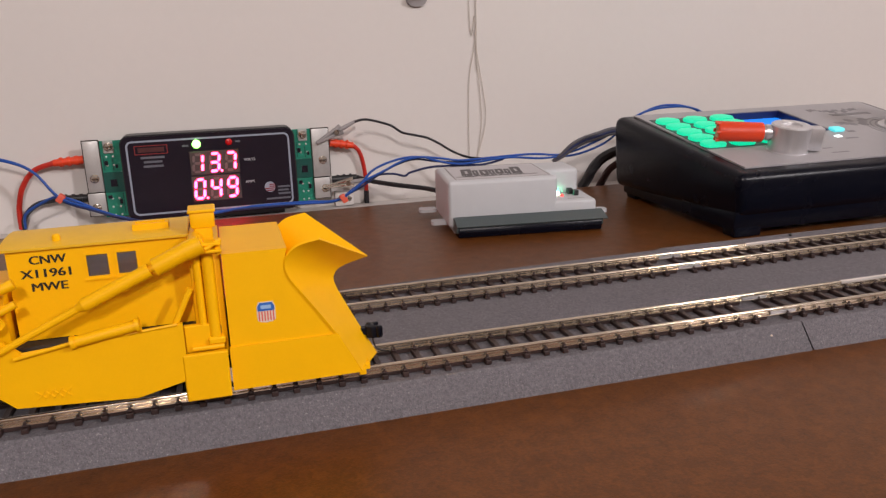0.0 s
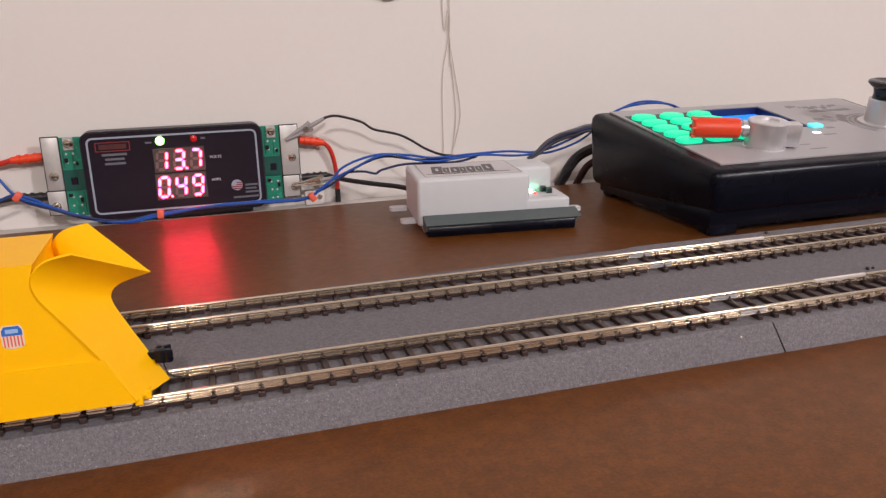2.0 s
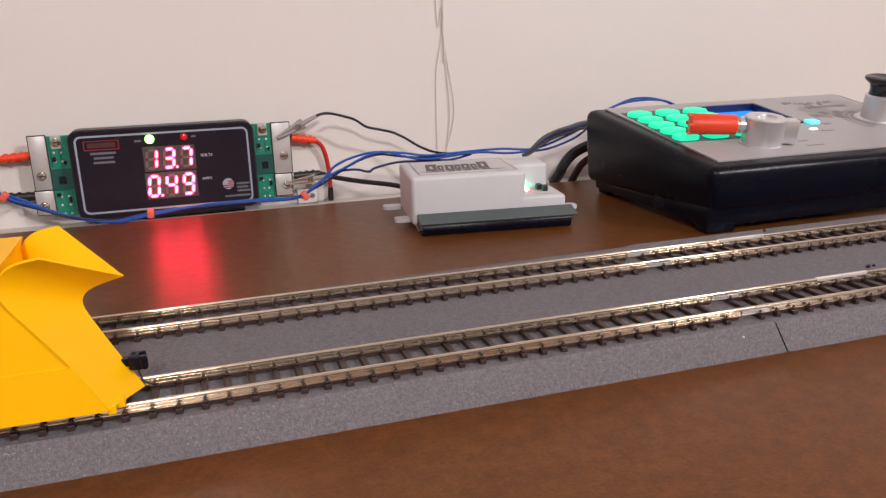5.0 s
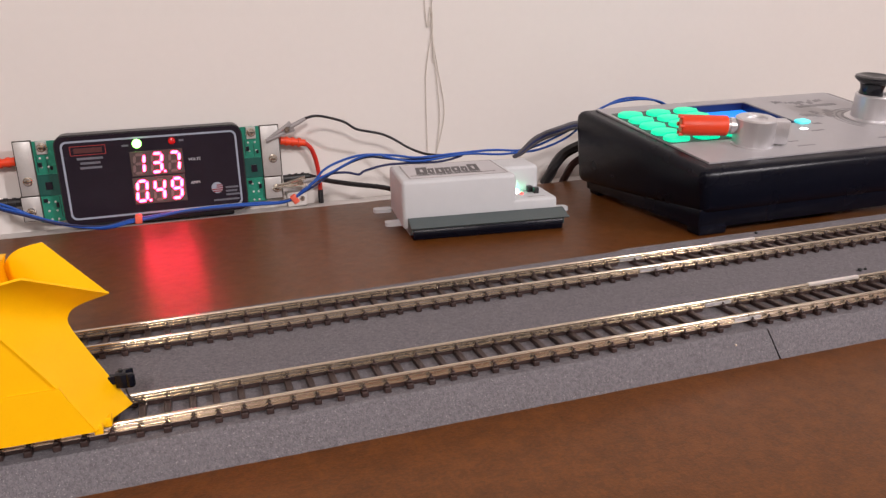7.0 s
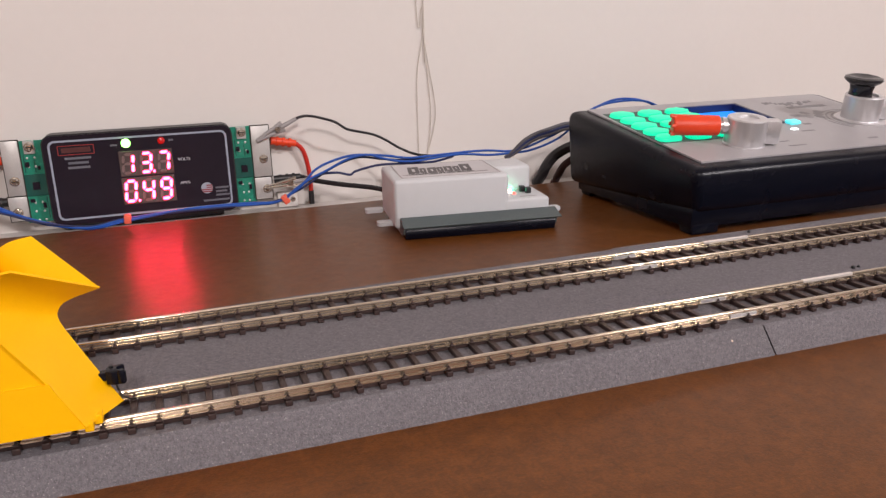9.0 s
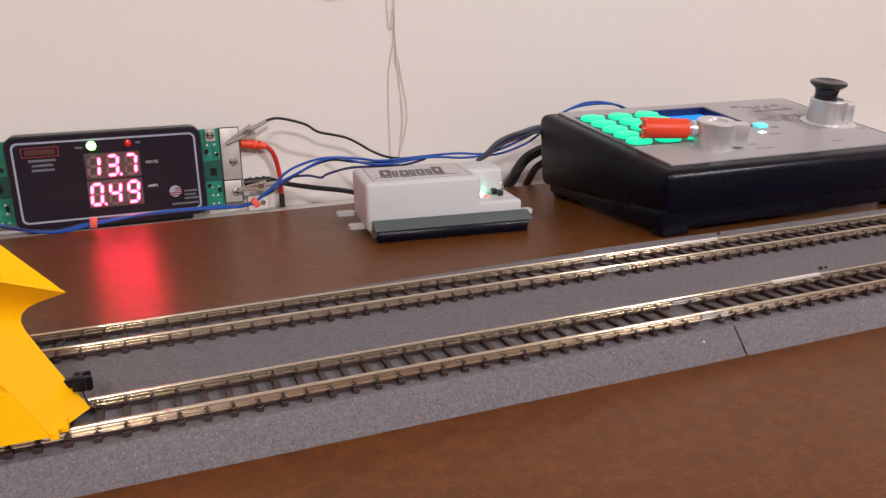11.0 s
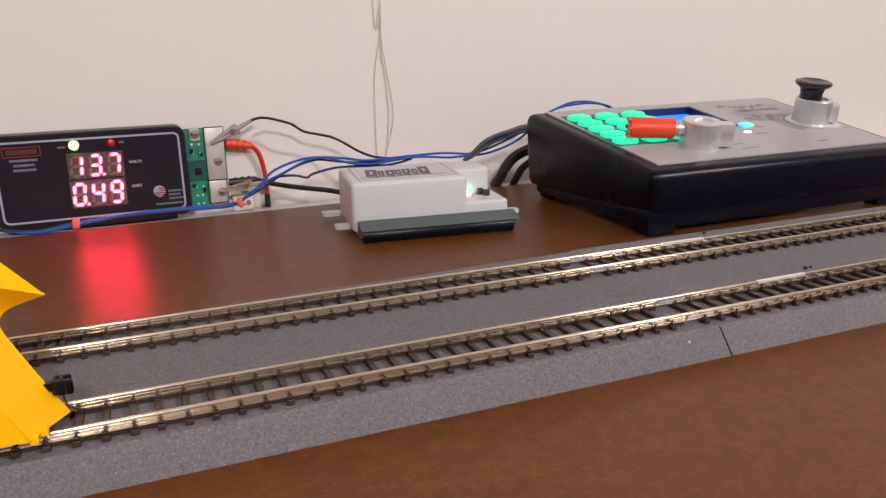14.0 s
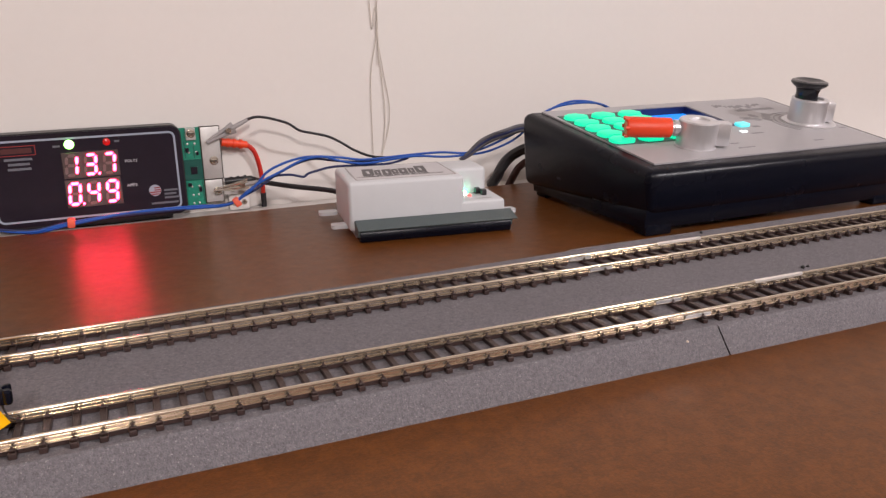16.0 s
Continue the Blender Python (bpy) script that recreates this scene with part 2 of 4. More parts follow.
def lettering(bm, text, size, m, depth=0.00006):
    """The words, in the built-in font, centred at the pose m and facing its z."""
    curve = bpy.data.curves.new("lettering", "FONT")
    curve.body, curve.size, curve.extrude, curve.align_x, curve.align_y, curve.resolution_u = text, size, depth, "CENTER", "CENTER", 3
    curve.offset = 0.0
    ob = new("lettering", curve)
    for k, shift in enumerate((0.0, -0.03, 0.03)):
        me = ob.to_mesh()
        me.transform(m @ Matrix.Translation((shift * size, 0, -k * 0.00001)))
        bm.from_mesh(me)
        ob.to_mesh_clear()
    bpy.data.objects.remove(ob)
    bpy.data.curves.remove(curve)
    return bm


# ---------------------------------------------------------------- room and table
solid("wall_north", block(B(), (-2.2, 0.350, -0.75), (2.6, 0.45, 1.62)), M_WALL, "cream painted wall behind the table", "wall", kind="structure")
# Unseen walls, ceiling and floor are invented to close the room round the lamps.
solid("wall_south", block(B(), (-2.2, -2.6, -0.75), (2.6, -2.5, 1.62)), M_WALL, "unseen cream wall added across the room", "wall", kind="structure")
solid("wall_west", block(B(), (-2.3, -2.6, -0.75), (-2.2, 0.45, 1.62)), M_WALL, "unseen cream side wall added to close the room", "wall", kind="structure")
solid("wall_east", block(B(), (2.6, -2.6, -0.75), (2.7, 0.45, 1.62)), M_WALL, "unseen cream side wall added to close the room", "wall", kind="structure")
solid("ceiling", block(B(), (-2.3, -2.6, 1.62), (2.7, 0.45, 1.72)), M_WALL, "unseen plain ceiling added over the room", "ceiling", kind="structure")
solid("floor", block(B(), (-2.3, -2.6, -0.85), (2.7, 0.45, -0.75)), M_FLOOR, "unseen dull floor added under the room", "floor", kind="structure")
solid("ledge_trim", block(B(), (-1.6, 0.3105, -0.03), (1.8, 0.350, -0.0060), 0.001), M_PAINT, "white painted ledge between table and wall", "ledge", kind="structure")
table = thing("table", (0, -0.2, -0.75), "brown hardboard table top carrying the model railway", "table")
part("tabletop", block(B(), (-1.6, -0.62, -0.012), (1.8, 0.310, 0.0), 0.0015), M_TABLE, table)
for x in (-1.5, 1.7):
    for y in (-0.55, 0.25):
        part("leg", block(B(), (x - 0.03, y - 0.03, -0.75), (x + 0.03, y + 0.03, -0.0125), 0.003), M_PAINT, table)

# ---------------------------------------------------------------- foam roadbed and track
FOAM_TOP, RAIL_TOP, GAUGE, PITCH = 0.0116, 0.0165, 0.0088, 0.00755
TRACKS = (0.0, 0.0650)


def foam_profile():
    return [(-0.0187, 0.0), (-0.0152, FOAM_TOP - 0.0008), (-0.0144, FOAM_TOP), (0.0950, FOAM_TOP), (0.0957, FOAM_TOP - 0.0008), (0.0990, 0.0)]


def foam_section(x0, x1):
    bm = B()
    cuts = max(2, int((x1 - x0) / 0.004))
    poly = foam_profile()
    rows = []
    for i in range(cuts + 1):
        f = i / cuts
        x = x0 + (x1 - x0) * f
        row = []
        for k, (y, z) in enumerate(poly):
            skew = -0.0042 * (z / FOAM_TOP) * max(0.0, 1 - abs(x) / 0.20)
            if k in (0, 1) and i == cuts and abs(x) < 0.01:
                skew -= 0.0007
            if k > 2:  # the rear edge of the western sheets is cut a little out of true
                y -= 0.0005 + 0.030 * max(0.0, -x)
                y += 0.0022 if x > 0.002 else 0.0
            wob = 0.00025 * noise.noise((x * 260, k * 3.1, 0.3)) if k in (0, 5) else 0.0
            row.append(bm.verts.new((x + skew, y + wob, z)))
        rows.append(row)
    for a, b in zip(rows, rows[1:]):
        for k in range(len(poly)):
            j = (k + 1) % len(poly)
            bm.faces.new((a[k], a[j], b[j], b[k]))
    bm.faces.new(rows[0])
    bm.faces.new(rows[-1][::-1])
    return bm


for x0 in (-0.7602, -0.5062, -0.2522, 0.0018, 0.2558, 0.5098):
    solid("foam_roadbed", foam_section(x0 + 0.00001, x0 + 0.25399), M_FOAM, "dark grey speckled foam roadbed with sloping edge", "roadbed", "foam roadbed sections")


def rail_profile(y):
    half = [(0.00125, 0.0136), (0.00122, 0.0139), (0.00045, 0.0142), (0.00040, 0.0150), (0.00066, 0.0153), (0.00074, 0.0155), (0.00073, 0.0160), (0.00064, 0.01625), (0.00046, 0.01641), (0.00024, 0.01648), (0.00008, RAIL_TOP)]
    return [(y + a, z) for a, z in half] + [(y - a, z) for a, z in reversed(half)]


def tie_mesh():
    """One sleeper with its tie plates, spike heads and the webs under the rails."""
    bm = B()
    block(bm, (-0.00112, -0.0121, FOAM_TOP), (0.00112, 0.0121, 0.01345), 0.00025, 1)
    for y in (-GAUGE, GAUGE):
        block(bm, (-0.0011, y - 0.0021, 0.0134), (0.0011, y + 0.0021, 0.01385), 0.0001, 1)
        for s in (-1, 1):
            block(bm, (-0.00085, y + s * 0.00190 - 0.0008, 0.0136), (0.00085, y + s * 0.00190 + 0.0008, 0.0144), 0.0003, 1)
            rod(bm, (0, y + s * 0.00150, 0.0140), (0, y + s * 0.00150, 0.0151), 0.00055, 0.00030, n=6)
        block(bm, (0.00125, y - 0.0009, 0.0121), (PITCH - 0.00125, y + 0.0009, 0.0135))
    return bm


TIE = finish("tie", tie_mesh(), M_TIE, smooth=False)


def track(x0, x1, y, first, count, label):
    t = thing("track", (0, y, 0), label, "track", "model railway tracks")
    for s in (-GAUGE, GAUGE):
        part("rail", prism(B(), rail_profile(y + s), 0, x0, x1), M_RAIL, t, "tarnished nickel-silver rail")
    for i in range(count):
        tie = new("tie", TIE)
        tie.parent = t
        tie.matrix_basis = pose(first + i * PITCH + random.uniform(-0.0002, 0.0002), random.uniform(-0.0003, 0.0003), 0, 0, 0, random.uniform(-0.7, 0.7))
    return t


# the sleeper row is set by one sleeper at x = -0.1945
FIRST = -0.1945 - 40 * PITCH
for y, label in zip(TRACKS, ("straight model railway track with tarnished rails and brown ties", "straight model railway track passing the white box and controller")):
    left = track(-0.55, -0.0074, y, FIRST, 64, label)
    for s in (-GAUGE, GAUGE):
        bm = B()
        for side in (-1, 1):
            block(bm, (-0.0135, y + s + side * 0.00085 - 0.00022, 0.01375), (-0.0015, y + s + side * 0.00085 + 0.00022, 0.0152), 0.0001, 1)
        part("rail_joiner", bm, M_ALU, left, "bright metal rail joiner")
    right = track(-0.0070, 0.85, y, FIRST + 65 * PITCH, 120, label)
    # The far rail's highlight is put in as a paler strip on its head.
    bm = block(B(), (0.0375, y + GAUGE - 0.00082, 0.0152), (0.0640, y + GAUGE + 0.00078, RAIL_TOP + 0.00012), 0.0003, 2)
    part("solder_patch", bm, M_BRIGHT, right, "pale strip standing in for a highlight on the rail head")

# ---------------------------------------------------------------- volt and ammeter
SEGMENTS = {"0": "abcdef", "1": "bc", "3": "abcdg", "4": "bcfg", "7": "abc", "8": "abcdefg", "9": "abcdfg", "5": "acdfg"}


def segment(bm, key, cx, cz, w, h, y):
    """One bar of a seven-segment digit, leaning a little to the right."""
    t = w * 0.15
    spots = {"a": (0, h / 2, 1), "g": (0, 0, 1), "d": (0, -h / 2, 1), "b": (w / 2, h / 4, 0), "c": (w / 2, -h / 4, 0), "f": (-w / 2, h / 4, 0), "e": (-w / 2, -h / 4, 0)}
    x, z, flat = spots[key]
    a = (w / 2 if flat else h / 4) - t * 0.55
    shape = [(-a, 0), (-a + t, t), (a - t, t), (a, 0), (a - t, -t), (-a + t, -t)]
    poly = [((p, q) if flat else (q, p)) for p, q in shape]
    prism(bm, [(cx + x + p + 0.10 * (z + q), cz + z + q) for p, q in poly], 1, y - 0.00025, y)


def display(meter, x0, x1, z0, z1, digits, dot_after, y):
    shell = part("display", block(B(), (x0, y - 0.0006, z0), (x1, y + 0.001, z1), 0.0002, 1), M_DISPLAY, meter, "smoky three-digit display block")
    step = (x1 - x0) / 3
    w, h = step * 0.54, (z1 - z0) * 0.74
    for i, ch in enumerate(digits):
        cx, cz = x0 + step * (i + 0.48), (z0 + z1) / 2
        for key in "abcdefg":
            lit = key in SEGMENTS[ch]
            bm = B()
            segment(bm, key, cx, cz, w, h, y - 0.00065)
            part("segment", bm, M_SEG if lit else M_SEGOFF, shell, "lit red segment" if lit else "unlit segment")
        if i == dot_after:
            bm = rod(B(), (cx + w * 0.74, y - 0.0009, cz - h / 2), (cx + w * 0.74, y - 0.00062, cz - h / 2), w * 0.13, n=10)
            part("decimal_point", bm, M_SEG, shell, "lit red decimal point")


def power_meter():
    meter = thing("power_meter", (-0.2245, 0.318, -0.0012), "black panel meter showing red volt and amp digits", "power meter")
    x0, x1, z0, z1, y = -0.2818, -0.1652, 0.0035, 0.0625, 0.309
    cx, cz = (x0 + x1) / 2, (z0 + z1) / 2
    bm = prism(B(), round_rect(x1 - x0, z1 - z0, 0.0065, 6, cx, cz), 1, y + 0.0006, 0.3225)
    part("case", bm, M_BLACK, meter)
    bm = prism(B(), round_rect(x1 - x0 - 0.0016, z1 - z0 - 0.0016, 0.0058, 6, cx, cz), 1, y, y + 0.0007)
    part("faceplate", bm, M_FACE, meter, "matt black printed faceplate")
    bm = ring(B(), round_rect(x1 - x0 - 0.0075, z1 - z0 - 0.0075, 0.0040, 6, cx, cz), round_rect(x1 - x0 - 0.0100, z1 - z0 - 0.0100, 0.0030, 6, cx, cz), 1, y - 0.00008, y)
    part("border_line", bm, M_SILVER_INK, meter, "printed silver border line")
    display(meter, -0.2376, -0.2046, 0.0328, 0.0492, "137", 1, y)
    display(meter, -0.2380, -0.2050, 0.0140, 0.0318, "049", 0, y)
    dome = lathe(B(), [(0.0029, 0), (0.0029, 0.0008), (0.0023, 0.0019), (0.0012, 0.0026), (0.0001, 0.0028)], Matrix.Translation((-0.2322, y, 0.0543)) @ pose(0, 0, 0, 90), 20)
    part("indicator_lamp", dome, M_GREENLED, meter, "glowing green indicator lamp")
    dome = lathe(B(), [(0.0023, 0), (0.0023, 0.0008), (0.0018, 0.0016), (0.0001, 0.0022)], Matrix.Translation((-0.2105, y, 0.0545)) @ pose(0, 0, 0, 90), 20)
    part("indicator_lamp", dome, M_REDLED, meter, "dim red indicator lamp")
    face = pose(0, 0, 0, 90)
    for word, x, z in (("VOLTS", -0.1975, 0.0412), ("AMPS", -0.1985, 0.0254)):
        part("lettering", lettering(B(), word, 0.0026, Matrix.Translation((x, y - 0.00005, z)) @ face), M_WHITE_INK, meter, "small white printed word")
    for x, z, w, h in ((-0.2395, 0.0535, 0.0042, 0.0012), (-0.2045, 0.0545, 0.0030, 0.0013)):
        part("print_bar", block(B(), (x - w / 2, y - 0.00008, z - h / 2), (x + w / 2, y, z + h / 2)), M_PRINT, meter, "small grey printing")
    bm = ring(B(), round_rect(0.0215, 0.0062, 0.0004, 3, -0.2620, 0.0523), round_rect(0.0205, 0.0052, 0.0003, 3, -0.2620, 0.0523), 1, y - 0.00008, y)
    part("name_frame", bm, M_RED_INK, meter, "red printed frame")
    part("name_bar", block(B(), (-0.2705, y - 0.00008, 0.0507), (-0.2535, y, 0.0539)), surf("dark_red_ink", (0.07, 0.014, 0.014), 0.5, vary=0.2, fine=2500), meter, "dark red printed name bar")
    for i, w in enumerate((0.0155, 0.0120, 0.0130)):
        part("print_bar", block(B(), (-0.2615 - w / 2, y - 0.00008, 0.0463 - i * 0.0030), (-0.2615 + w / 2, y, 0.0478 - i * 0.0030)), M_PRINT, meter, "small grey printing")
    disc = lathe(B(), [(0.0038, 0), (0.0038, 0.00008)], Matrix.Translation((-0.1850, y, 0.0205)) @ face, 24)
    badge = part("badge", disc, M_SILVER_INK, meter, "round flag-coloured badge")
    for i in range(4):
        z = 0.0180 + i * 0.0014
        w = math.sqrt(max(0.0, 0.0037 ** 2 - (z - 0.0205) ** 2))
        part("stripe", block(B(), (-0.1850 - w * (0.1 if i > 1 else 1), y - 0.00016, z - 0.0004), (-0.1850 + w, y - 0.0001, z + 0.0004)), M_RED_INK, badge, "red printed stripe")
    for i, w in enumerate((0.0085, 0.0075, 0.0090)):
        part("print_bar", block(B(), (-0.1795, y - 0.00008, 0.0195 - i * 0.0025), (-0.1795 + w, y, 0.0208 - i * 0.0025)), M_PRINT, meter, "small grey printing")
    part("print_bar", block(B(), (-0.1880, y - 0.00008, 0.0112), (-0.1710, y, 0.0125)), M_PRINT, meter, "small grey printing")

    def board(xa, xb):
        part("circuit_board", block(B(), (xa, 0.3185, 0.0060), (xb, 0.3203, 0.0590), 0.0003, 1), M_PCB, meter, "green circuit board edge")
        mid = (xa + xb) / 2
        bm = block(B(), (xa + 0.0004, 0.3178, 0.0235), (xb - 0.0004, 0.3186, 0.0375), 0.0002, 1)
        part("shaded_pad", bm, M_PCBDARK, meter, "dark green solder mask field")
        for k in range(9):
            z = 0.0075 + k * 0.0058
            if 0.022 < z < 0.039:
                continue
            for dx in (-0.0022, 0.0022):
                bm = lathe(B(), [(0.00075, 0), (0.00075, 0.0004), (0.0003, 0.0006)], Matrix.Translation((mid + dx + random.uniform(-0.0006, 0.0006), 0.3185, z)) @ pose(0, 0, 0, 90), 8)
                part("solder_pad", bm, M_TIN, meter, "round tinned pad")

        for dx, z, w, h in ((-0.0030, 0.0440, 0.0022, 0.0030), (0.0034, 0.0415, 0.0016, 0.0024), (-0.0034, 0.0205, 0.0026, 0.0022), (0.0032, 0.0170, 0.0018, 0.0034), (0.0002, 0.0300, 0.0042, 0.0050)):
            part("chip", block(B(), (mid + dx - w / 2, 0.3172, z - h / 2), (mid + dx + w / 2, 0.3186, z + h / 2), 0.0002, 1), M_FACE, meter, "small black surface-mount chip")
        for dx, z0_, z1_ in ((-0.0046, 0.0390, 0.0500), (0.0050, 0.0085, 0.0225), (0.0012, 0.0385, 0.0465)):
            part("copper_trace", block(B(), (mid + dx - 0.0003, 0.3183, z0_), (mid + dx + 0.0003, 0.3186, z1_)), M_PCBDARK, meter, "dark green trace")

    board(-0.2972, -0.2813)
    board(-0.1657, -0.1515)

    def tab(xa, xb, za, zb):
        part("plate_backing", block(B(), (xa - 0.0006, 0.3176, za - 0.0006), (xb + 0.0006, 0.3190, zb + 0.0006), 0.0003, 1), M_DARK, meter, "larger dark plate behind the terminal plate")
        part("terminal_plate", block(B(), (xa, 0.3168, za), (xb, 0.3186, zb), 0.0004, 2), M_TIN, meter, "bare tinned terminal plate")

    tab(-0.3058, -0.2958, 0.0245, 0.0595)
    tab(-0.3068, -0.2958, 0.0080, 0.0237)
    tab(-0.1522, -0.1400, 0.0235, 0.0588)
    tab(-0.1522, -0.1408, 0.0075, 0.0227)
    for x, z in ((-0.2898, 0.0548), (-0.1585, 0.0548)):
        part("terminal_pad", block(B(), (x - 0.0032, 0.3172, z - 0.0042), (x + 0.0032, 0.3186, z + 0.0042), 0.0004, 1), M_TIN, meter, "tinned screw pad")
    for x, z in ((-0.2895, 0.0552), (-0.1585, 0.0553), (-0.3008, 0.0340), (-0.3020, 0.0138), (-0.1450, 0.0360), (-0.1443, 0.0148)):
        m = Matrix.Translation((x, 0.3168, z)) @ pose(0, 0, 0, 90)
        screw = part("screw", lathe(B(), [(0.0030, 0), (0.0030, 0.0005), (0.0023, 0.0006), (0.0023, 0.0016), (0.0016, 0.0022), (0.0001, 0.0024)], m, 16), M_SCREW, meter, "steel terminal screw")
        part("slot", block(B(), (x - 0.0018, 0.31438, z - 0.0003), (x + 0.0018, 0.31462, z + 0.0003)), M_DARK, screw)
    part("foot_block", block(B(), (-0.2750, 0.3200, -0.0012), (-0.1750, 0.3260, 0.0040), 0.0004, 1), M_BLACK, meter)
    return set_back(meter)


power_meter()

# ---------------------------------------------------------------- white interface box on the table
M_LOGO = surf("charcoal_label_ink", (0.06, 0.055, 0.06), 0.5, vary=0.2, scale=900, fine=3000)


def interface_box():
    ob = thing("interface_box", (-0.0812, 0.2005, 0.0), "white plastic interface box with dark front strip on table", "interface box", rz=-7.0)
    # housing with a low step at its front right corner, seen as one outline from the side
    D, H, S, SX, SY = 0.0620, 0.0338, 0.0172, 0.0700, 0.032
    part("housing", block(B(), (-0.0020, 0.0075, 0.0035), (SX, D, H), 0.0026, 4), M_BOX, ob)
    part("rear_housing", block(B(), (SX - 0.010, SY, 0.0035), (0.0920, D, H - 0.0002), 0.0026, 4), M_BOX, ob)
    part("step", block(B(), (SX - 0.010, 0.0076, 0.0036), (0.0965, SY + 0.010, S), 0.0018, 3), M_BOX, ob, "low white step carrying lamp and buttons")
    part("base_tray", block(B(), (0.0015, 0.0060, 0.0), (0.0945, D - 0.0015, 0.0040), 0.0008, 2), M_BOX, ob)
    bm = prism(B(), [(-0.0058, 0.0076), (0.0080, 0.0106), (0.0085, 0.0106), (0.0085, 0.0020), (-0.0050, 0.0035)], 0, 0.0010, 0.0965)
    part("front_panel", bm, M_TEAL, ob, "grey-green sloping front strip")
    bm = prism(B(), [(-0.0060, 0.0066), (-0.0066, 0.0040), (-0.0052, 0.0), (0.0060, 0.0), (0.0060, 0.0060)], 0, 0.0020, 0.0955)
    bmesh.ops.bevel(bm, geom=list(bm.edges), offset=0.0006, segments=2, profile=0.5, affect="EDGES")
    part("front_lip", bm, M_CASE, ob, "black rubber-like front lip")
    bm = prism(B(), [(-0.0066, 0.0076), (0.0064, 0.0110), (0.0068, 0.0106), (-0.0062, 0.0070)], 0, 0.0012, 0.0995)
    part("flange", bm, M_TEAL, ob, "thin dark flange")
    for x, y, z in ((-0.0100, 0.0190, 0.0034), (-0.0130, 0.0560, 0.0034), (0.0945, 0.0105, 0.0068)):
        ear = prism(B(), round_rect(0.0120, 0.0085, 0.0026, 5, x + 0.0050, y + 0.0040), 2, z, z + 0.0022)
        part("mounting_ear", ear, M_BOX, ob, "white mounting ear with screw hole")
    # printed top label, as plain dark shapes
    part("label_patch", block(B(), (0.0040, 0.0125, H - 0.0001), (0.0665, 0.0585, H + 0.00012), 0.00005, 1), surf("pale_grey_label", (0.50, 0.48, 0.50), 0.45, vary=0.05), ob, "pale grey printed label")
    bm = ring(B(), round_rect(0.0625, 0.0460, 0.0010, 3, 0.0352, 0.0355), round_rect(0.0610, 0.0445, 0.0008, 3, 0.0352, 0.0355), 2, H + 0.0001, H + 0.0002)
    part("label_border", bm, M_GREYP, ob)
    # outlined slab shapes leaning with a dark underline, in place of the maker's mark
    x = 0.0105
    for w, low, high, bars in ((0.0072, 0.0250, 0.0470, 2), (0.0040, 0.0265, 0.0420, 1), (0.0058, 0.0235, 0.0425, 2), (0.0040, 0.0260, 0.0420, 1), (0.0054, 0.0262, 0.0430, 2), (0.0040, 0.0260, 0.0415, 1), (0.0068, 0.0250, 0.0475, 2)):
        lean = (high - low) * 0.12
        outer = [(x, low), (x + w, low), (x + w + lean, high), (x + lean, high)]
        cx, cy = x + (w + lean) / 2, (low + high) / 2
        inner = [(cx + (p - cx) * (0.26 if bars == 2 else 0.20), cy + (q - cy) * 0.45) for p, q in outer]
        part("logo_shape", ring(B(), outer, inner, 2, H + 0.0001, H + 0.00022), M_LOGO, ob, "dark printed logo shape")
        part("logo_shape", prism(B(), [(x + w * 0.2, low - 0.0040), (x + w * 1.1, low - 0.0034), (x + w * 0.9, low - 0.0012), (x, low - 0.0016)], 2, H + 0.0001, H + 0.00022), M_LOGO, ob, "dark printed logo shape")
        x += w + 0.0006
    for a, b, low, high in ((0.0060, 0.0160, 0.0200, 0.0222), (0.0400, 0.0600, 0.0195, 0.0215)):
        part("print_bar", block(B(), (a, low, H + 0.0001), (b, high, H + 0.00022)), M_GREYP, ob, "small grey printing")
    part("logo_rule", block(B(), (0.0125, 0.0205, H + 0.0001), (0.0600, 0.0213, H + 0.00022)), M_BLACK_INK, ob)
    lamp = lathe(B(), [(0.0017, 0), (0.0017, 0.0012), (0.0010, 0.0022), (0.0001, 0.0026)], Matrix.Translation((0.0752, 0.0265, S)), 14)
    part("status_lamp", lamp, M_WARMLED, ob, "glowing pale status lamp")
    lamp = lathe(B(), [(0.0012, 0), (0.0012, 0.0008), (0.0001, 0.0015)], Matrix.Translation((0.0775, 0.0215, S)), 12)
    part("status_lamp", lamp, M_STATUSRED, ob, "glowing red status lamp")
    lamp = lathe(B(), [(0.0015, 0), (0.0015, 0.0012), (0.0001, 0.0022)], Matrix.Translation((0.0770, 0.0300, S)), 12)
    part("status_lamp", lamp, M_STATUSGREEN, ob, "glowing mint-green status lamp")
    for x, y in ((0.0848, 0.0280), (0.0872, 0.0225)):
        part("push_button", block(B(), (x - 0.0017, y - 0.0018, S - 0.0002), (x + 0.0017, y + 0.0018, S + 0.0038), 0.0005, 2), M_BLACK, ob, "small black push button")
    part("slot_mark", block(B(), (0.0790, 0.0130, S - 0.0001), (0.0900, 0.0140, S + 0.0001)), M_GREYP, ob)
    return ob


interface_box()

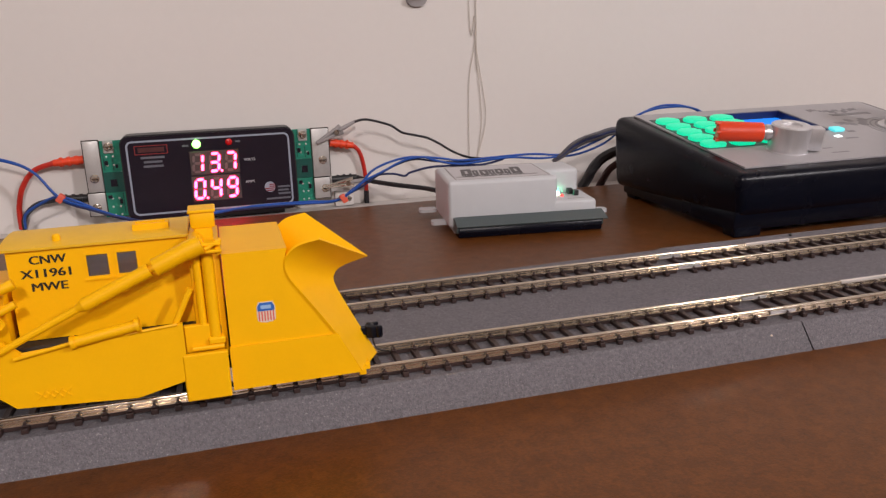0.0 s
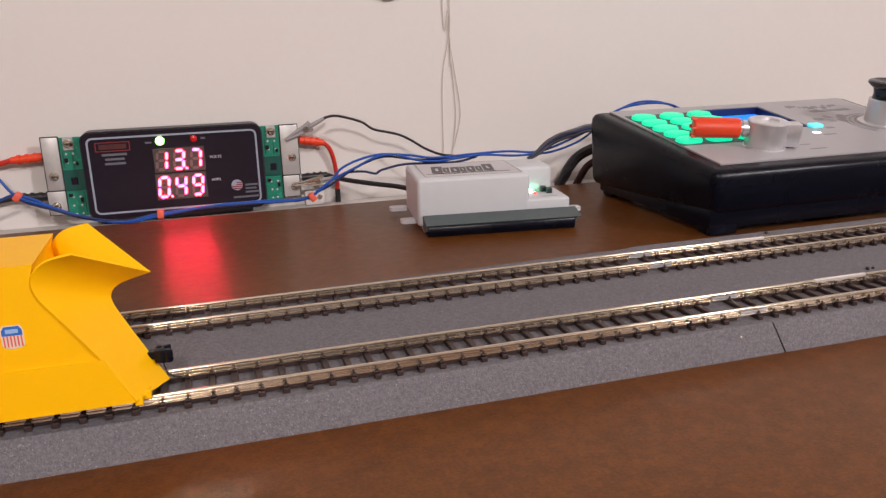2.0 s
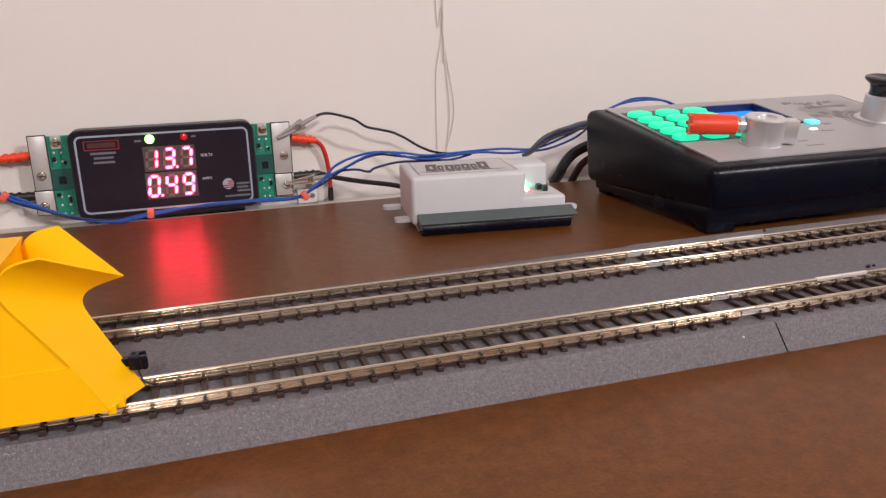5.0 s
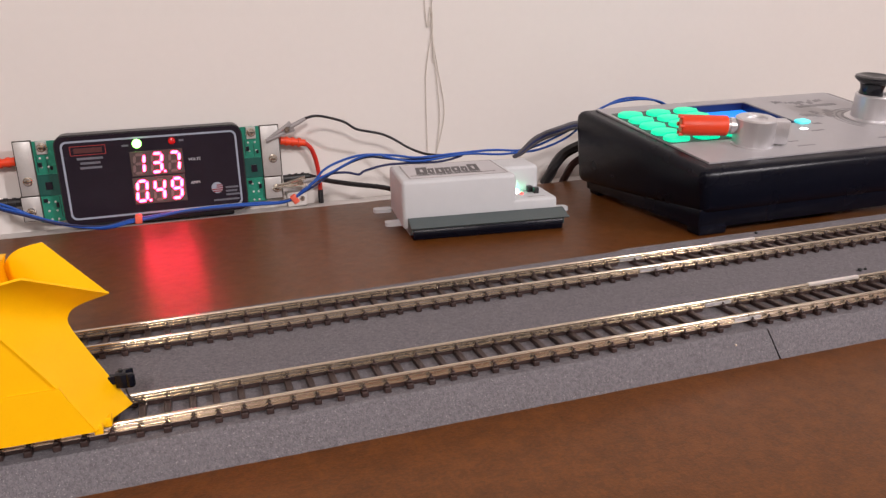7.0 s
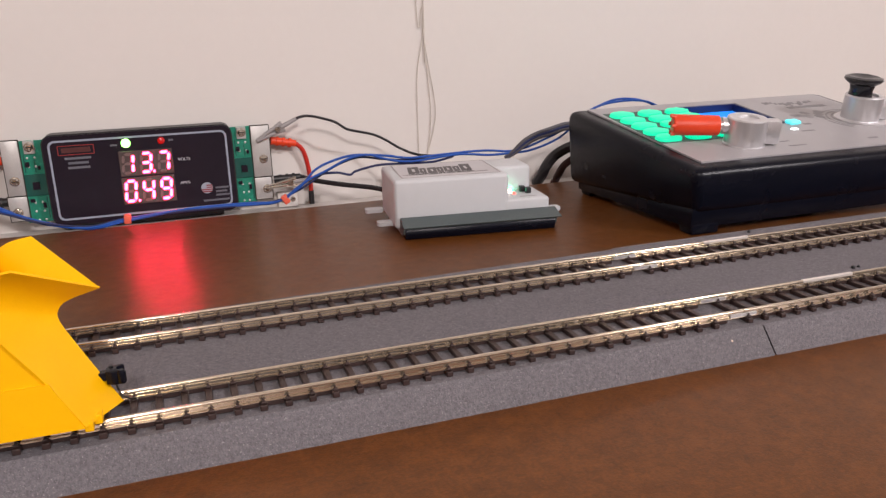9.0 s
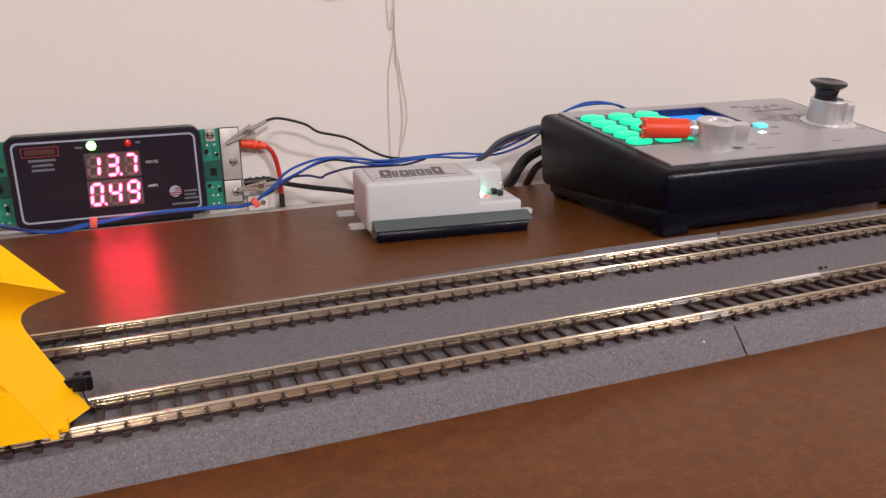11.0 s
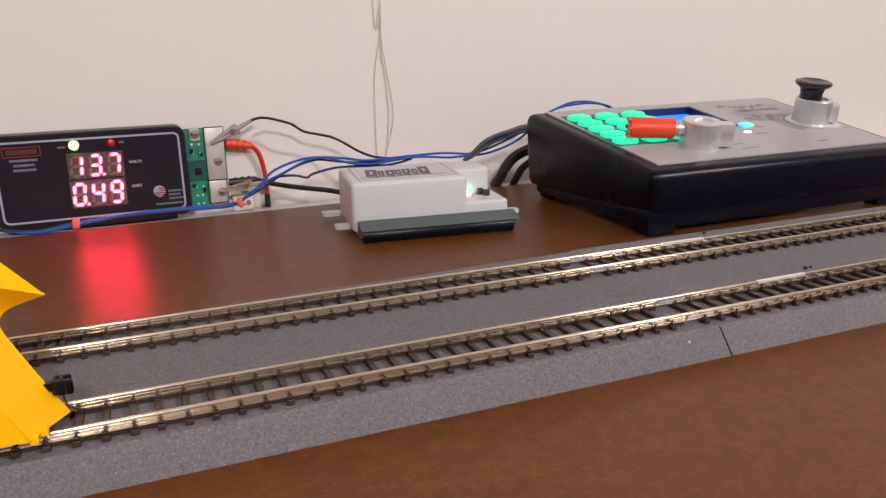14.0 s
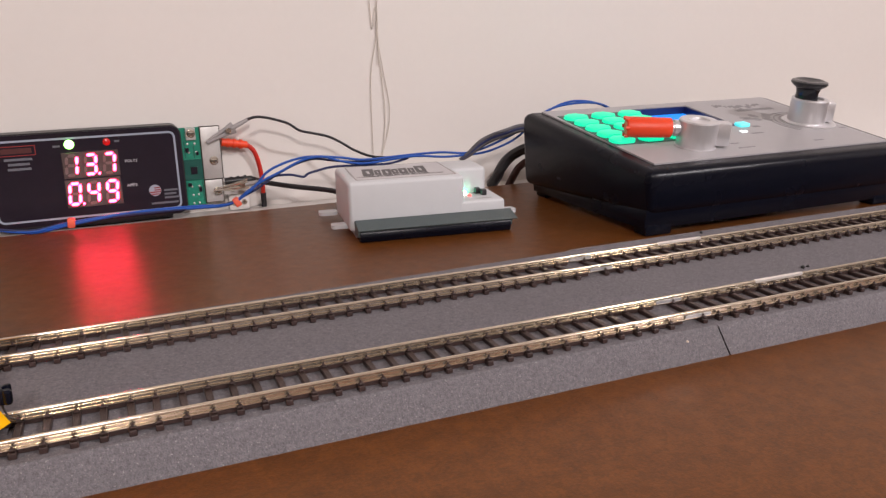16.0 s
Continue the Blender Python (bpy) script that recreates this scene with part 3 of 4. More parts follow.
# ---------------------------------------------------------------- throttle console
def console():
    ob = thing("control_console", (0.18, 0.205, 0.0), "black-cased train controller with lit green keypad", "train controller")
    slope = 0.155
    x0, x1, y0, y1 = 0.0662, 0.2900, 0.1275, 0.2715

    def top(y):
        return 0.0420 + (y - 0.1425) * slope

    bm = B()
    t = 0.003
    rear = top(0.2665)
    outline = [(y0, top(y0), 0.0060), (0.2665, rear, 0.0), (y1, rear - 0.0060, 0.0), (y1, 0.0080, t), (y0 + t, 0.0130, 0.0060 + t)]
    left = [bm.verts.new((x0 + inset, y, z)) for y, z, inset in outline]
    right = [bm.verts.new((x1 - inset, y, z)) for y, z, inset in outline]
    bm.faces.new(left)
    bm.faces.new(right[::-1])
    for i in range(5):
        j = (i + 1) % 5
        bm.faces.new((left[i], right[i], right[j], left[j]))
    bmesh.ops.bevel(bm, geom=list(bm.edges), offset=0.0055, segments=5, profile=0.5, affect="EDGES")
    # cut the screen well into the top
    tilt = Matrix.Translation((0, 0.1425, 0.0420)) @ Matrix.Rotation(math.atan(slope), 4, "X")
    lx0, lx1, ly0, ly1 = 0.1470, 0.1965, 0.0530, 0.1105
    hole = [(lx0, ly0), (lx1, ly0), (lx1, ly1), (lx0, ly1)]
    bm.normal_update()
    lid = max(bm.faces, key=lambda f: f.normal.z * f.calc_area())
    rim = list(lid.verts)
    bm.faces.remove(lid)
    mouth = [bm.verts.new(tilt @ Vector((x, y, 0.0))) for x, y in hole]
    pit = [bm.verts.new(tilt @ Vector((x, y, -0.0065))) for x, y in hole]
    order = [min(rim, key=lambda v: (v.co - Vector(c)).length) for c in ((x0, y0, 0.04), (x1, y0, 0.04), (x1, y1, 0.06), (x0, y1, 0.06))]
    for a in range(4):
        b = (a + 1) % 4
        bm.faces.new((order[a], order[b], mouth[b], mouth[a]))
        bm.faces.new((mouth[a], mouth[b], pit[b], pit[a]))
    bm.faces.new(pit)
    part("case", bm, M_CASE, ob)
    bm = prism(B(), [(y0 + 0.0060, 0.0040), (y1 - 0.0050, 0.0030), (y1 - 0.0040, 0.0120), (y0 + 0.0045, 0.0165)], 0, x0 + 0.0085, x1 - 0.0085)
    bmesh.ops.bevel(bm, geom=list(bm.edges), offset=0.0012, segments=2, profile=0.5, affect="EDGES")
    part("base_pan", bm, M_CASE, ob, "black recessed base pan")
    for x in (x0 + 0.0190, x1 - 0.0190):
        for y in (y0 + 0.0120, y1 - 0.0140):
            part("foot", block(B(), (x - 0.0095, y - 0.0065, 0.0), (x + 0.0095, y + 0.0065, 0.0075), 0.0015, 2), M_CASE, ob, "black moulded foot")

    def put(bm):
        """From the panel's own plane: x along the table, y up the slope from its front edge, z out of it."""
        bmesh.ops.transform(bm, matrix=tilt, verts=bm.verts)
        return bm

    # panel with a real opening for the screen
    X0, X1, Y0, Y1 = 0.0775, 0.2800, -0.0040, 0.1198
    part("panel", put(ring(B(), [(X0 + 0.0058, Y0), (X1 - 0.0058, Y0), (X1, Y1), (X0, Y1)], hole, 2, -0.001, 0.0010)), M_PLATE, ob, "silver-grey sloping control panel")
    inner = [(lx0 + 0.0016, ly0 + 0.0016), (lx1 - 0.0016, ly0 + 0.0016), (lx1 - 0.0016, ly1 - 0.0016), (lx0 + 0.0016, ly1 - 0.0016)]
    well = part("screen_bezel", put(ring(B(), hole, inner, 2, -0.0064, 0.0006)), M_LCDRIM, ob, "navy blue walls of the screen well")
    part("screen", put(block(B(), (lx0 + 0.0010, ly0 + 0.0010, -0.0064), (lx1 - 0.0010, ly1 - 0.0010, -0.0045))), M_LCD, well, "glowing blue liquid-crystal screen")
    part("pad_field", put(block(B(), (0.0815, 0.0330, 0.0008), (0.1450, 0.1050, 0.0013), 0.0002, 1)), surf("dark_green_key_mat", (0.05, 0.10, 0.085), 0.5, vary=0.08), ob, "dark green keypad mat")
    for i in range(3):
        for j in range(5):
            cx, cy = 0.0908 + i * 0.0222, 0.0400 + j * 0.0138
            bm = prism(B(), round_rect(0.0176, 0.0112, 0.0053, 6, cx, cy), 2, 0.0010, 0.0036)
            top_edges = [e for e in bm.edges if all(v.co.z > 0.0034 for v in e.verts)]
            bmesh.ops.bevel(bm, geom=top_edges, offset=0.0012, segments=3, profile=0.5, affect="EDGES")
            part("key", put(bm), M_KEY, ob, "backlit green rubber key")

    # throttle knob with pointer fin and sleeved lever
    kx, ky = 0.1320, 0.0200
    bm = lathe(B(), [(0.0128, 0.0010), (0.0128, 0.0014), (0.0122, 0.0018), (0.0122, 0.0172), (0.0114, 0.0180), (0.0066, 0.0180), (0.0062, 0.0168), (0.0001, 0.0167)], Matrix.Translation((kx, ky, 0)), 40)
    knob = part("throttle_knob", put(bm), M_ALU, ob, "brushed aluminium throttle knob")
    bm = block(B(), (0.006, -0.0042, 0.0022), (0.0200, 0.0042, 0.0168), 0.0006, 2)
    bmesh.ops.transform(bm, matrix=Matrix.Translation((kx, ky, 0)) @ Matrix.Rotation(radians(-20), 4, "Z"), verts=bm.verts)
    part("pointer", put(bm), M_ALU, knob)
    ax = tilt @ Vector((kx, ky, 0.0124))
    way = Vector((-0.905, 0.424, 0.03)).normalized()
    part("lever_stem", rod(B(), ax + way * 0.009, ax + way * 0.0190, 0.0042, n=20), M_ALU, knob, "bright lever stem")
    part("lever_collar", rod(B(), ax + way * 0.0128, ax + way * 0.0152, 0.0052, n=20), M_ALU, knob)
    bm = rod(B(), ax + way * 0.0165, ax + way * 0.0450, 0.0062, 0.0066, n=28)
    bmesh.ops.bevel(bm, geom=[e for e in bm.edges if len(e.link_faces) == 2 and any(len(f.verts) > 4 for f in e.link_faces)], offset=0.0012, segments=3, profile=0.5, affect="EDGES")
    sleeve = part("lever_sleeve", bm, M_ORANGE, knob, "red-orange rubber lever sleeve")
    for k in range(6):
        a = k * math.pi / 3
        side = way.cross(Vector((0, 0, 1))).normalized()
        off = side * math.cos(a) * 0.0060 + way.cross(side) * math.sin(a) * 0.0060
        part("rib", rod(B(), ax + way * 0.0435 + off, ax + way * 0.0460 + off, 0.0012, n=8), M_ORANGE, sleeve)

    # second knob: base ring, hollow two-lobed silver body, black mushroom handle
    kx, ky = 0.2565, 0.0480
    bm = lathe(B(), [(0.0185, 0.0010), (0.0185, 0.0016), (0.0172, 0.0024), (0.0001, 0.0026)], Matrix.Translation((kx, ky, 0)), 40)
    dial = part("direction_knob", put(bm), M_ALU, ob, "silver direction knob on a round base")
    bm = lathe(B(), [(0.0125, 0.0024), (0.0125, 0.0178), (0.0118, 0.0186), (0.0090, 0.0186), (0.0086, 0.0155), (0.0001, 0.0153)], Matrix.Translation((kx - 0.003, ky, 0)), 36)
    part("knob_body", put(bm), M_ALU, dial)
    bm = block(B(), (0.0, -0.0050, 0.0026), (0.0150, 0.0050, 0.0170), 0.0016, 2)
    bmesh.ops.transform(bm, matrix=Matrix.Translation((kx, ky, 0)) @ Matrix.Rotation(radians(-30), 4, "Z"), verts=bm.verts)
    part("pointer", put(bm), M_ALU, dial)
    prof = [(0.0080, 0.0150), (0.0076, 0.0190), (0.0074, 0.0222), (0.0082, 0.0256), (0.0114, 0.0280), (0.0124, 0.0292), (0.0120, 0.0306), (0.0100, 0.0312), (0.0080, 0.0304), (0.0001, 0.0294)]
    part("mushroom_handle", put(lathe(B(), prof, Matrix.Translation((kx - 0.0065, ky + 0.001, 0)), 36)), surf("glossy_black_plastic", (0.010, 0.010, 0.014), 0.12, vary=0.05), dial, "glossy black mushroom handle")

    part("lit_button", put(block(B(), (0.1940, 0.0480, 0.0008), (0.2030, 0.0550, 0.0034), 0.0012, 3)), M_CYAN, ob, "glowing cyan push button")
    part("status_lamp", put(block(B(), (0.1865, 0.0375, 0.0008), (0.1915, 0.0405, 0.0016), 0.0004, 2)), M_WHITELED, ob, "glowing white status lamp")
    grey_ink = surf("grey_panel_ink", (0.20, 0.19, 0.20), 0.5, vary=0.25, scale=500, fine=2500)
    pale_ink = surf("pale_panel_ink", (0.25, 0.24, 0.25), 0.5, vary=0.25, scale=300, fine=1500)
    for x, y, w, h in ((0.1620, 0.0177, 0.0070, 0.0014), (0.1640, 0.0085, 0.0130, 0.0014), (0.1960, 0.0340, 0.0100, 0.0018), (0.2080, 0.0480, 0.0060, 0.0030), (0.2261, 0.0095, 0.0080, 0.0020), (0.2700, 0.0300, 0.0060, 0.0014)):
        part("print_bar", put(block(B(), (x - w / 2, y - h / 2, 0.0010), (x + w / 2, y + h / 2, 0.00112))), grey_ink, ob, "small dark printing")
    random.seed(7)
    for k in range(15):
        x, y = 0.2160 + 0.0028 * k, 0.1080 - random.uniform(0.0, 0.005) - 0.0055 * math.sin(k * 0.21)
        w, h = random.uniform(0.0024, 0.0036), random.uniform(0.0040, 0.0090)
        part("logo_shape", put(prism(B(), [(x, y - h), (x + w, y - h * 0.9), (x + w * 1.3, y), (x + w * 0.4, y - 0.001)], 2, 0.0010, 0.00112)), grey_ink, ob, "dark printed logo shape")
    part("logo_rule", put(block(B(), (0.2260, 0.0855, 0.0010), (0.2610, 0.0905, 0.00112))), grey_ink, ob)
    for k in range(3):
        r = 0.0205 + 0.0035 * k
        arc = [(kx + r * math.cos(radians(a)), ky + r * math.sin(radians(a))) for a in range(70, 215, 8)]
        inner = [(kx + (r - 0.0012) * math.cos(radians(a)), ky + (r - 0.0012) * math.sin(radians(a))) for a in range(70, 215, 8)]
        part("dial_arc", put(prism(B(), arc + inner[::-1], 2, 0.0010, 0.00112)), pale_ink, ob, "faint printed dial arc")
    random.seed(9)
    for k in range(7):
        x, y = 0.2150 + 0.0042 * k, 0.0660 + random.uniform(-0.004, 0.008)
        part("print_patch", put(prism(B(), round_rect(0.0060, 0.0075, 0.0025, 4, x, y), 2, 0.0010, 0.00111)), pale_ink, ob, "faint printed emblem")
    return ob


console()

# ---------------------------------------------------------------- wires
def wire(name, points, r, material, label, category="wire", group="", step=8):
    return solid(name, tube(B(), points, r, 8, step), material, label, category, group)


def lead(name, ends, points, r, material, label):
    """A lead with a thick plug sleeve at its start."""
    lead_ob = thing(name, points[0], label, "test lead", "meter leads")
    part("wire", tube(B(), points, r, 10), material, lead_ob)
    a, b = ends
    a, b = Vector(a), Vector(b)
    bm = rod(B(), a, b, 0.0029, 0.0024, n=16)
    plug = part("plug", bm, M_ORANGE if material is M_REDWIRE else M_BLACK, lead_ob, "ribbed plug sleeve")
    for f in (0.2, 0.45, 0.7):
        p = a.lerp(b, f)
        part("rib", rod(B(), p, a.lerp(b, f + 0.1), 0.0033, n=14), M_ORANGE if material is M_REDWIRE else M_BLACK, plug)
    return set_back(lead_ob)


lead("red_lead", ((-0.1385, 0.3225, 0.0472), (-0.1210, 0.3235, 0.0440)), [(-0.1210, 0.3235, 0.0440), (-0.1165, 0.324, 0.0390), (-0.1135, 0.3255, 0.0290), (-0.1120, 0.3265, 0.0160), (-0.1120, 0.327, 0.0075)], 0.0016, M_REDWIRE, "red test lead plugged into meter side")
lead("red_lead", ((-0.3062, 0.3225, 0.0468), (-0.3260, 0.3235, 0.0455)), [(-0.3260, 0.3235, 0.0455), (-0.3390, 0.325, 0.0410), (-0.3480, 0.326, 0.0300), (-0.3525, 0.327, 0.0150), (-0.3530, 0.327, 0.0010)], 0.0018, M_REDWIRE, "red test lead plugged into meter side")
lead("black_lead", ((-0.3068, 0.3225, 0.0200), (-0.3270, 0.3235, 0.0205)), [(-0.3270, 0.3235, 0.0205), (-0.3400, 0.325, 0.0180), (-0.3490, 0.326, 0.0105), (-0.3520, 0.327, 0.0010)], 0.0018, M_BLACKWIRE, "black test lead plugged into meter side")
lead("black_lead", ((-0.1385, 0.3225, 0.0195), (-0.1200, 0.3200, 0.0205)), [(-0.1200, 0.320, 0.0205), (-0.1120, 0.312, 0.0185), (-0.0950, 0.298, 0.0165), (-0.0760, 0.284, 0.0150), (-0.0660, 0.268, 0.0140)], 0.0018, M_BLACKWIRE, "black cable running into the white box")
wire("cable_sleeve", [(-0.1087, 0.3465, 0.0044), (-0.1087, 0.3467, 0.0000), (-0.1087, 0.3467, -0.0060)], 0.0021, M_BLACKWIRE, "short black sleeve on the red lead", "cable sleeve")


block_ob = thing("terminal_block", (-0.1300, 0.3260, 0.0044), "small pale terminal block beside the meter", "terminal block")
part("body", block(B(), (-0.1370, 0.3210, -0.0010), (-0.1230, 0.3290, 0.0095), 0.0008, 2), M_PAINT, block_ob)
for x in (-0.1335, -0.1265):
    part("screw", lathe(B(), [(0.0020, 0), (0.0020, 0.0006), (0.0012, 0.0012)], Matrix.Translation((x, 0.3210, 0.0045)) @ pose(0, 0, 0, 90), 12), M_SCREW, block_ob)
set_back(block_ob)


def clip(name, tip, tail, material, label):
    ob = thing(name, tip, label, "alligator clip", "alligator clips")
    tip, tail = Vector(tip), Vector(tail)
    way = (tail - tip).normalized()
    up = way.cross(Vector((0, 1, 0))).normalized()
    for s in (-1, 1):
        bm = rod(B(), tip + up * 0.0004 * s, tip + way * 0.016 + up * 0.0016 * s, 0.0008, 0.0016, n=10)
        rod(bm, tip + way * 0.0158 + up * 0.0016 * s, tip + way * 0.021 + up * 0.0022 * s, 0.0016, 0.0019, n=10)
        part("jaw", bm, material, ob, "toothed metal jaw")
    part("pivot", rod(B(), tip + way * 0.0165 - Vector((0, 0.0028, 0)), tip + way * 0.0165 + Vector((0, 0.0028, 0)), 0.0019, n=14), M_SCREW, ob)
    part("strain_relief", rod(B(), tip + way * 0.019, tail, 0.0018, 0.0012, n=12), M_GREYP, ob, "grey strain relief")
    return set_back(ob)


clip("alligator_clip", (-0.1490, 0.3135, 0.0490), (-0.1190, 0.3180, 0.0625), M_GREYP, "grey alligator clip gripping the upper terminal plate")
clip("alligator_clip", (-0.1450, 0.3125, 0.0165), (-0.1130, 0.3090, 0.0205), M_SCREW, "silver alligator clip gripping the lower terminal plate")
wire("clip_wire", [(-0.1195, 0.318, 0.0623), (-0.1140, 0.321, 0.0630), (-0.1080, 0.324, 0.0622), (-0.1000, 0.325, 0.0600), (-0.0910, 0.325, 0.0567), (-0.0830, 0.325, 0.0512), (-0.0730, 0.325, 0.0485), (-0.0630, 0.325, 0.0457), (-0.0540, 0.324, 0.0410), (-0.0440, 0.322, 0.0345), (-0.0320, 0.318, 0.0296), (-0.0180, 0.306, 0.0292), (-0.0110, 0.298, 0.0302)], 0.00095, M_BLACKWIRE, "thin black wire arching from the clip")
wire("clip_wire", [(-0.1135, 0.309, 0.0205), (-0.1080, 0.301, 0.0245), (-0.0970, 0.299, 0.0248), (-0.0885, 0.298, 0.0228), (-0.0840, 0.298, 0.0250), (-0.0690, 0.297, 0.0280), (-0.0530, 0.296, 0.0280), (-0.0280, 0.296, 0.0272), (-0.0120, 0.296, 0.0300)], 0.00085, M_NAVYWIRE, "thin dark wire from the lower clip")

BUNDLE = [(-0.3900, 0.328, 0.0570), (-0.3590, 0.326, 0.0500), (-0.3400, 0.322, 0.0410), (-0.3240, 0.314, 0.0225), (-0.3030, 0.307, 0.0140), (-0.2840, 0.302, 0.0075), (-0.2600, 0.300, 0.0030), (-0.2370, 0.300, 0.0065), (-0.2000, 0.302, 0.0085), (-0.1620, 0.302, 0.0075), (-0.1400, 0.300, 0.0080)]
OVER = [(0.1010, 0.297, 0.0560), (0.1260, 0.299, 0.0630), (0.1530, 0.299, 0.0590), (0.1750, 0.297, 0.0450)]
ROUTES = (
    [(-0.1280, 0.297, 0.0160), (-0.1200, 0.297, 0.0215), (-0.1135, 0.297, 0.0282), (-0.1030, 0.297, 0.0330), (-0.0890, 0.297, 0.0362), (-0.0770, 0.2965, 0.0362), (-0.0610, 0.296, 0.0342), (-0.0450, 0.296, 0.0315), (-0.0190, 0.296, 0.0320),
     (0.0020, 0.296, 0.0324), (0.0160, 0.296, 0.0320), (0.0340, 0.296, 0.0302), (0.0480, 0.296, 0.0325), (0.0630, 0.296, 0.0375), (0.0790, 0.296, 0.0440)],
    [(-0.1280, 0.295, 0.0155), (-0.1190, 0.295, 0.0220), (-0.1050, 0.295, 0.0280), (-0.0910, 0.295, 0.0342), (-0.0810, 0.295, 0.0362), (-0.0730, 0.2945, 0.0358), (-0.0650, 0.294, 0.0330), (-0.0530, 0.294, 0.0300), (-0.0400, 0.294, 0.0292), (-0.0150, 0.294, 0.0312),
     (-0.0020, 0.294, 0.0310), (0.0160, 0.294, 0.0290), (0.0300, 0.294, 0.0290), (0.0480, 0.294, 0.0298), (0.0670, 0.294, 0.0350), (0.0800, 0.295, 0.0415)],
    [(-0.1270, 0.298, 0.0145), (-0.1180, 0.298, 0.0190), (-0.1060, 0.298, 0.0262), (-0.0930, 0.298, 0.0320), (-0.0800, 0.298, 0.0345), (-0.0640, 0.298, 0.0318), (-0.0450, 0.298, 0.0298), (-0.0250, 0.298, 0.0298), (-0.0090, 0.297, 0.0322)],
)
for k, (lift, dy, mat) in enumerate(((0.0, 0.0, M_BLUEWIRE), (0.0011, -0.0011, M_BLUEWIRE), (-0.0009, 0.0012, M_NAVYWIRE))):
    pts = [(x, y + dy * math.cos(x * 60 + k), z + lift * math.cos(x * 45 + 1.3 * k)) for x, y, z in BUNDLE]
    pts += ROUTES[k]
    if k < 2:
        pts += [(x, y + dy * 0.8, z + lift * 1.6 * math.sin(x * 70 + k * 2.0)) for x, y, z in OVER]
    wire("hookup_wire", pts, (0.00085, 0.00085, 0.00075)[k], mat, "blue hook-up wire taped into a loose bundle" if mat is M_BLUEWIRE else "navy hook-up wire in the loose bundle", group="hook-up wires")
wire("hookup_wire", [(-0.3520, 0.330, 0.0010), (-0.3490, 0.326, 0.0120), (-0.3330, 0.320, 0.0215), (-0.3240, 0.315, 0.0235), (-0.3130, 0.311, 0.0200), (-0.3030, 0.308, 0.0150)], 0.00095, M_BLUEWIRE, "blue hook-up wire branching down beside the meter", group="hook-up wires")
for x, y, z, lean in ((-0.3240, 0.3140, 0.0228, 40), (-0.2368, 0.2995, 0.0065, 5), (-0.1345, 0.2990, 0.0095, -30)):
    bm = block(B(), (-0.0022, -0.0026, -0.0030), (0.0022, 0.0026, 0.0030), 0.0008, 2)
    bmesh.ops.transform(bm, matrix=pose(x, y, z, 0, lean, 0), verts=bm.verts)
    solid("tape_tag", bm, surf("salmon_red_tape", (0.75, 0.12, 0.07), 0.5, vary=0.08), "salmon red tape wrapped round blue wires", "tape", "wire tapes")
wire("power_cable", [(0.0690, 0.3250, -0.0030), (0.0705, 0.3170, 0.0060), (0.0725, 0.3150, 0.0120), (0.0785, 0.3140, 0.0195), (0.0850, 0.3100, 0.0250), (0.0930, 0.3030, 0.0295), (0.1100, 0.2960, 0.0330)], 0.0042, M_BLACKWIRE, "thick black cable looping behind the controller", "cable", "power cables")
# Added tube; its brown colour fills the dark gap inside the black loop.
wire("power_cable", [(0.0830, 0.3220, -0.0040), (0.0845, 0.3150, 0.0060), (0.0880, 0.3120, 0.0130), (0.0950, 0.3060, 0.0190), (0.1100, 0.3000, 0.0230)], 0.0030, surf("dark_brown_tube", (0.07, 0.025, 0.022), 0.45, vary=0.08, scale=100, fine=1500), "dark brown tube filling the gap inside the loop", "cable", "power cables")
grey_sheath = surf("grey_insulation", (0.085, 0.08, 0.09), 0.45, vary=0.08, scale=100, fine=1500)
for k, dz in enumerate((-0.0004, 0.0016, -0.0022)):
    wire("signal_cable", [(0.0285, 0.2950, 0.0255), (0.0345, 0.293, 0.0295 + dz * 0.5), (0.0425, 0.291, 0.0365 + dz), (0.0520, 0.291, 0.0408 + dz), (0.0640, 0.292, 0.0435 + dz), (0.0800, 0.294, 0.0462 + dz), (0.1000, 0.294, 0.0440 + dz)], 0.0014, grey_sheath if k else M_NAVYWIRE, "thin grey cable rising behind the controller", "cable", "signal cables")
for line in ([(-0.0212, 0.3490, 0.0260), (-0.0212, 0.3490, 0.0650), (-0.0200, 0.3490, 0.0900), (-0.0152, 0.3490, 0.1150), (-0.0150, 0.3490, 0.1350), (-0.0200, 0.3490, 0.1600), (-0.0215, 0.3490, 0.6000)],
             [(-0.0140, 0.3490, 0.0250), (-0.0105, 0.3490, 0.0500), (-0.0110, 0.3490, 0.0700), (-0.0135, 0.3490, 0.1000), (-0.0150, 0.3484, 0.1250), (-0.0138, 0.3490, 0.1500), (-0.0155, 0.3490, 0.6000)],
             [(-0.0140, 0.3490, 0.0240), (-0.0075, 0.3490, 0.0480), (-0.0068, 0.3490, 0.0640), (-0.0105, 0.3490, 0.0880), (-0.0138, 0.3490, 0.1120), (-0.0140, 0.3484, 0.1350), (-0.0128, 0.3490, 0.6000)]):
    wire("hanging_string", line, 0.00038, M_CORD, "thin white cord hanging down the wall", "string", "hanging strings")
hook = thing("wall_hook", (-0.062, 0.350, 0.152), "small grey plastic hook stuck to the wall", "wall hook")
bm = prism(B(), round_rect(0.0170, 0.0280, 0.0070, 6, -0.062, 0.1570), 1, 0.3475, 0.3500)
part("back_plate", bm, M_GREYP, hook)
part("prong", rod(B(), (-0.062, 0.3480, 0.1500), (-0.062, 0.3380, 0.1530), 0.0022, n=12), M_GREYP, hook)
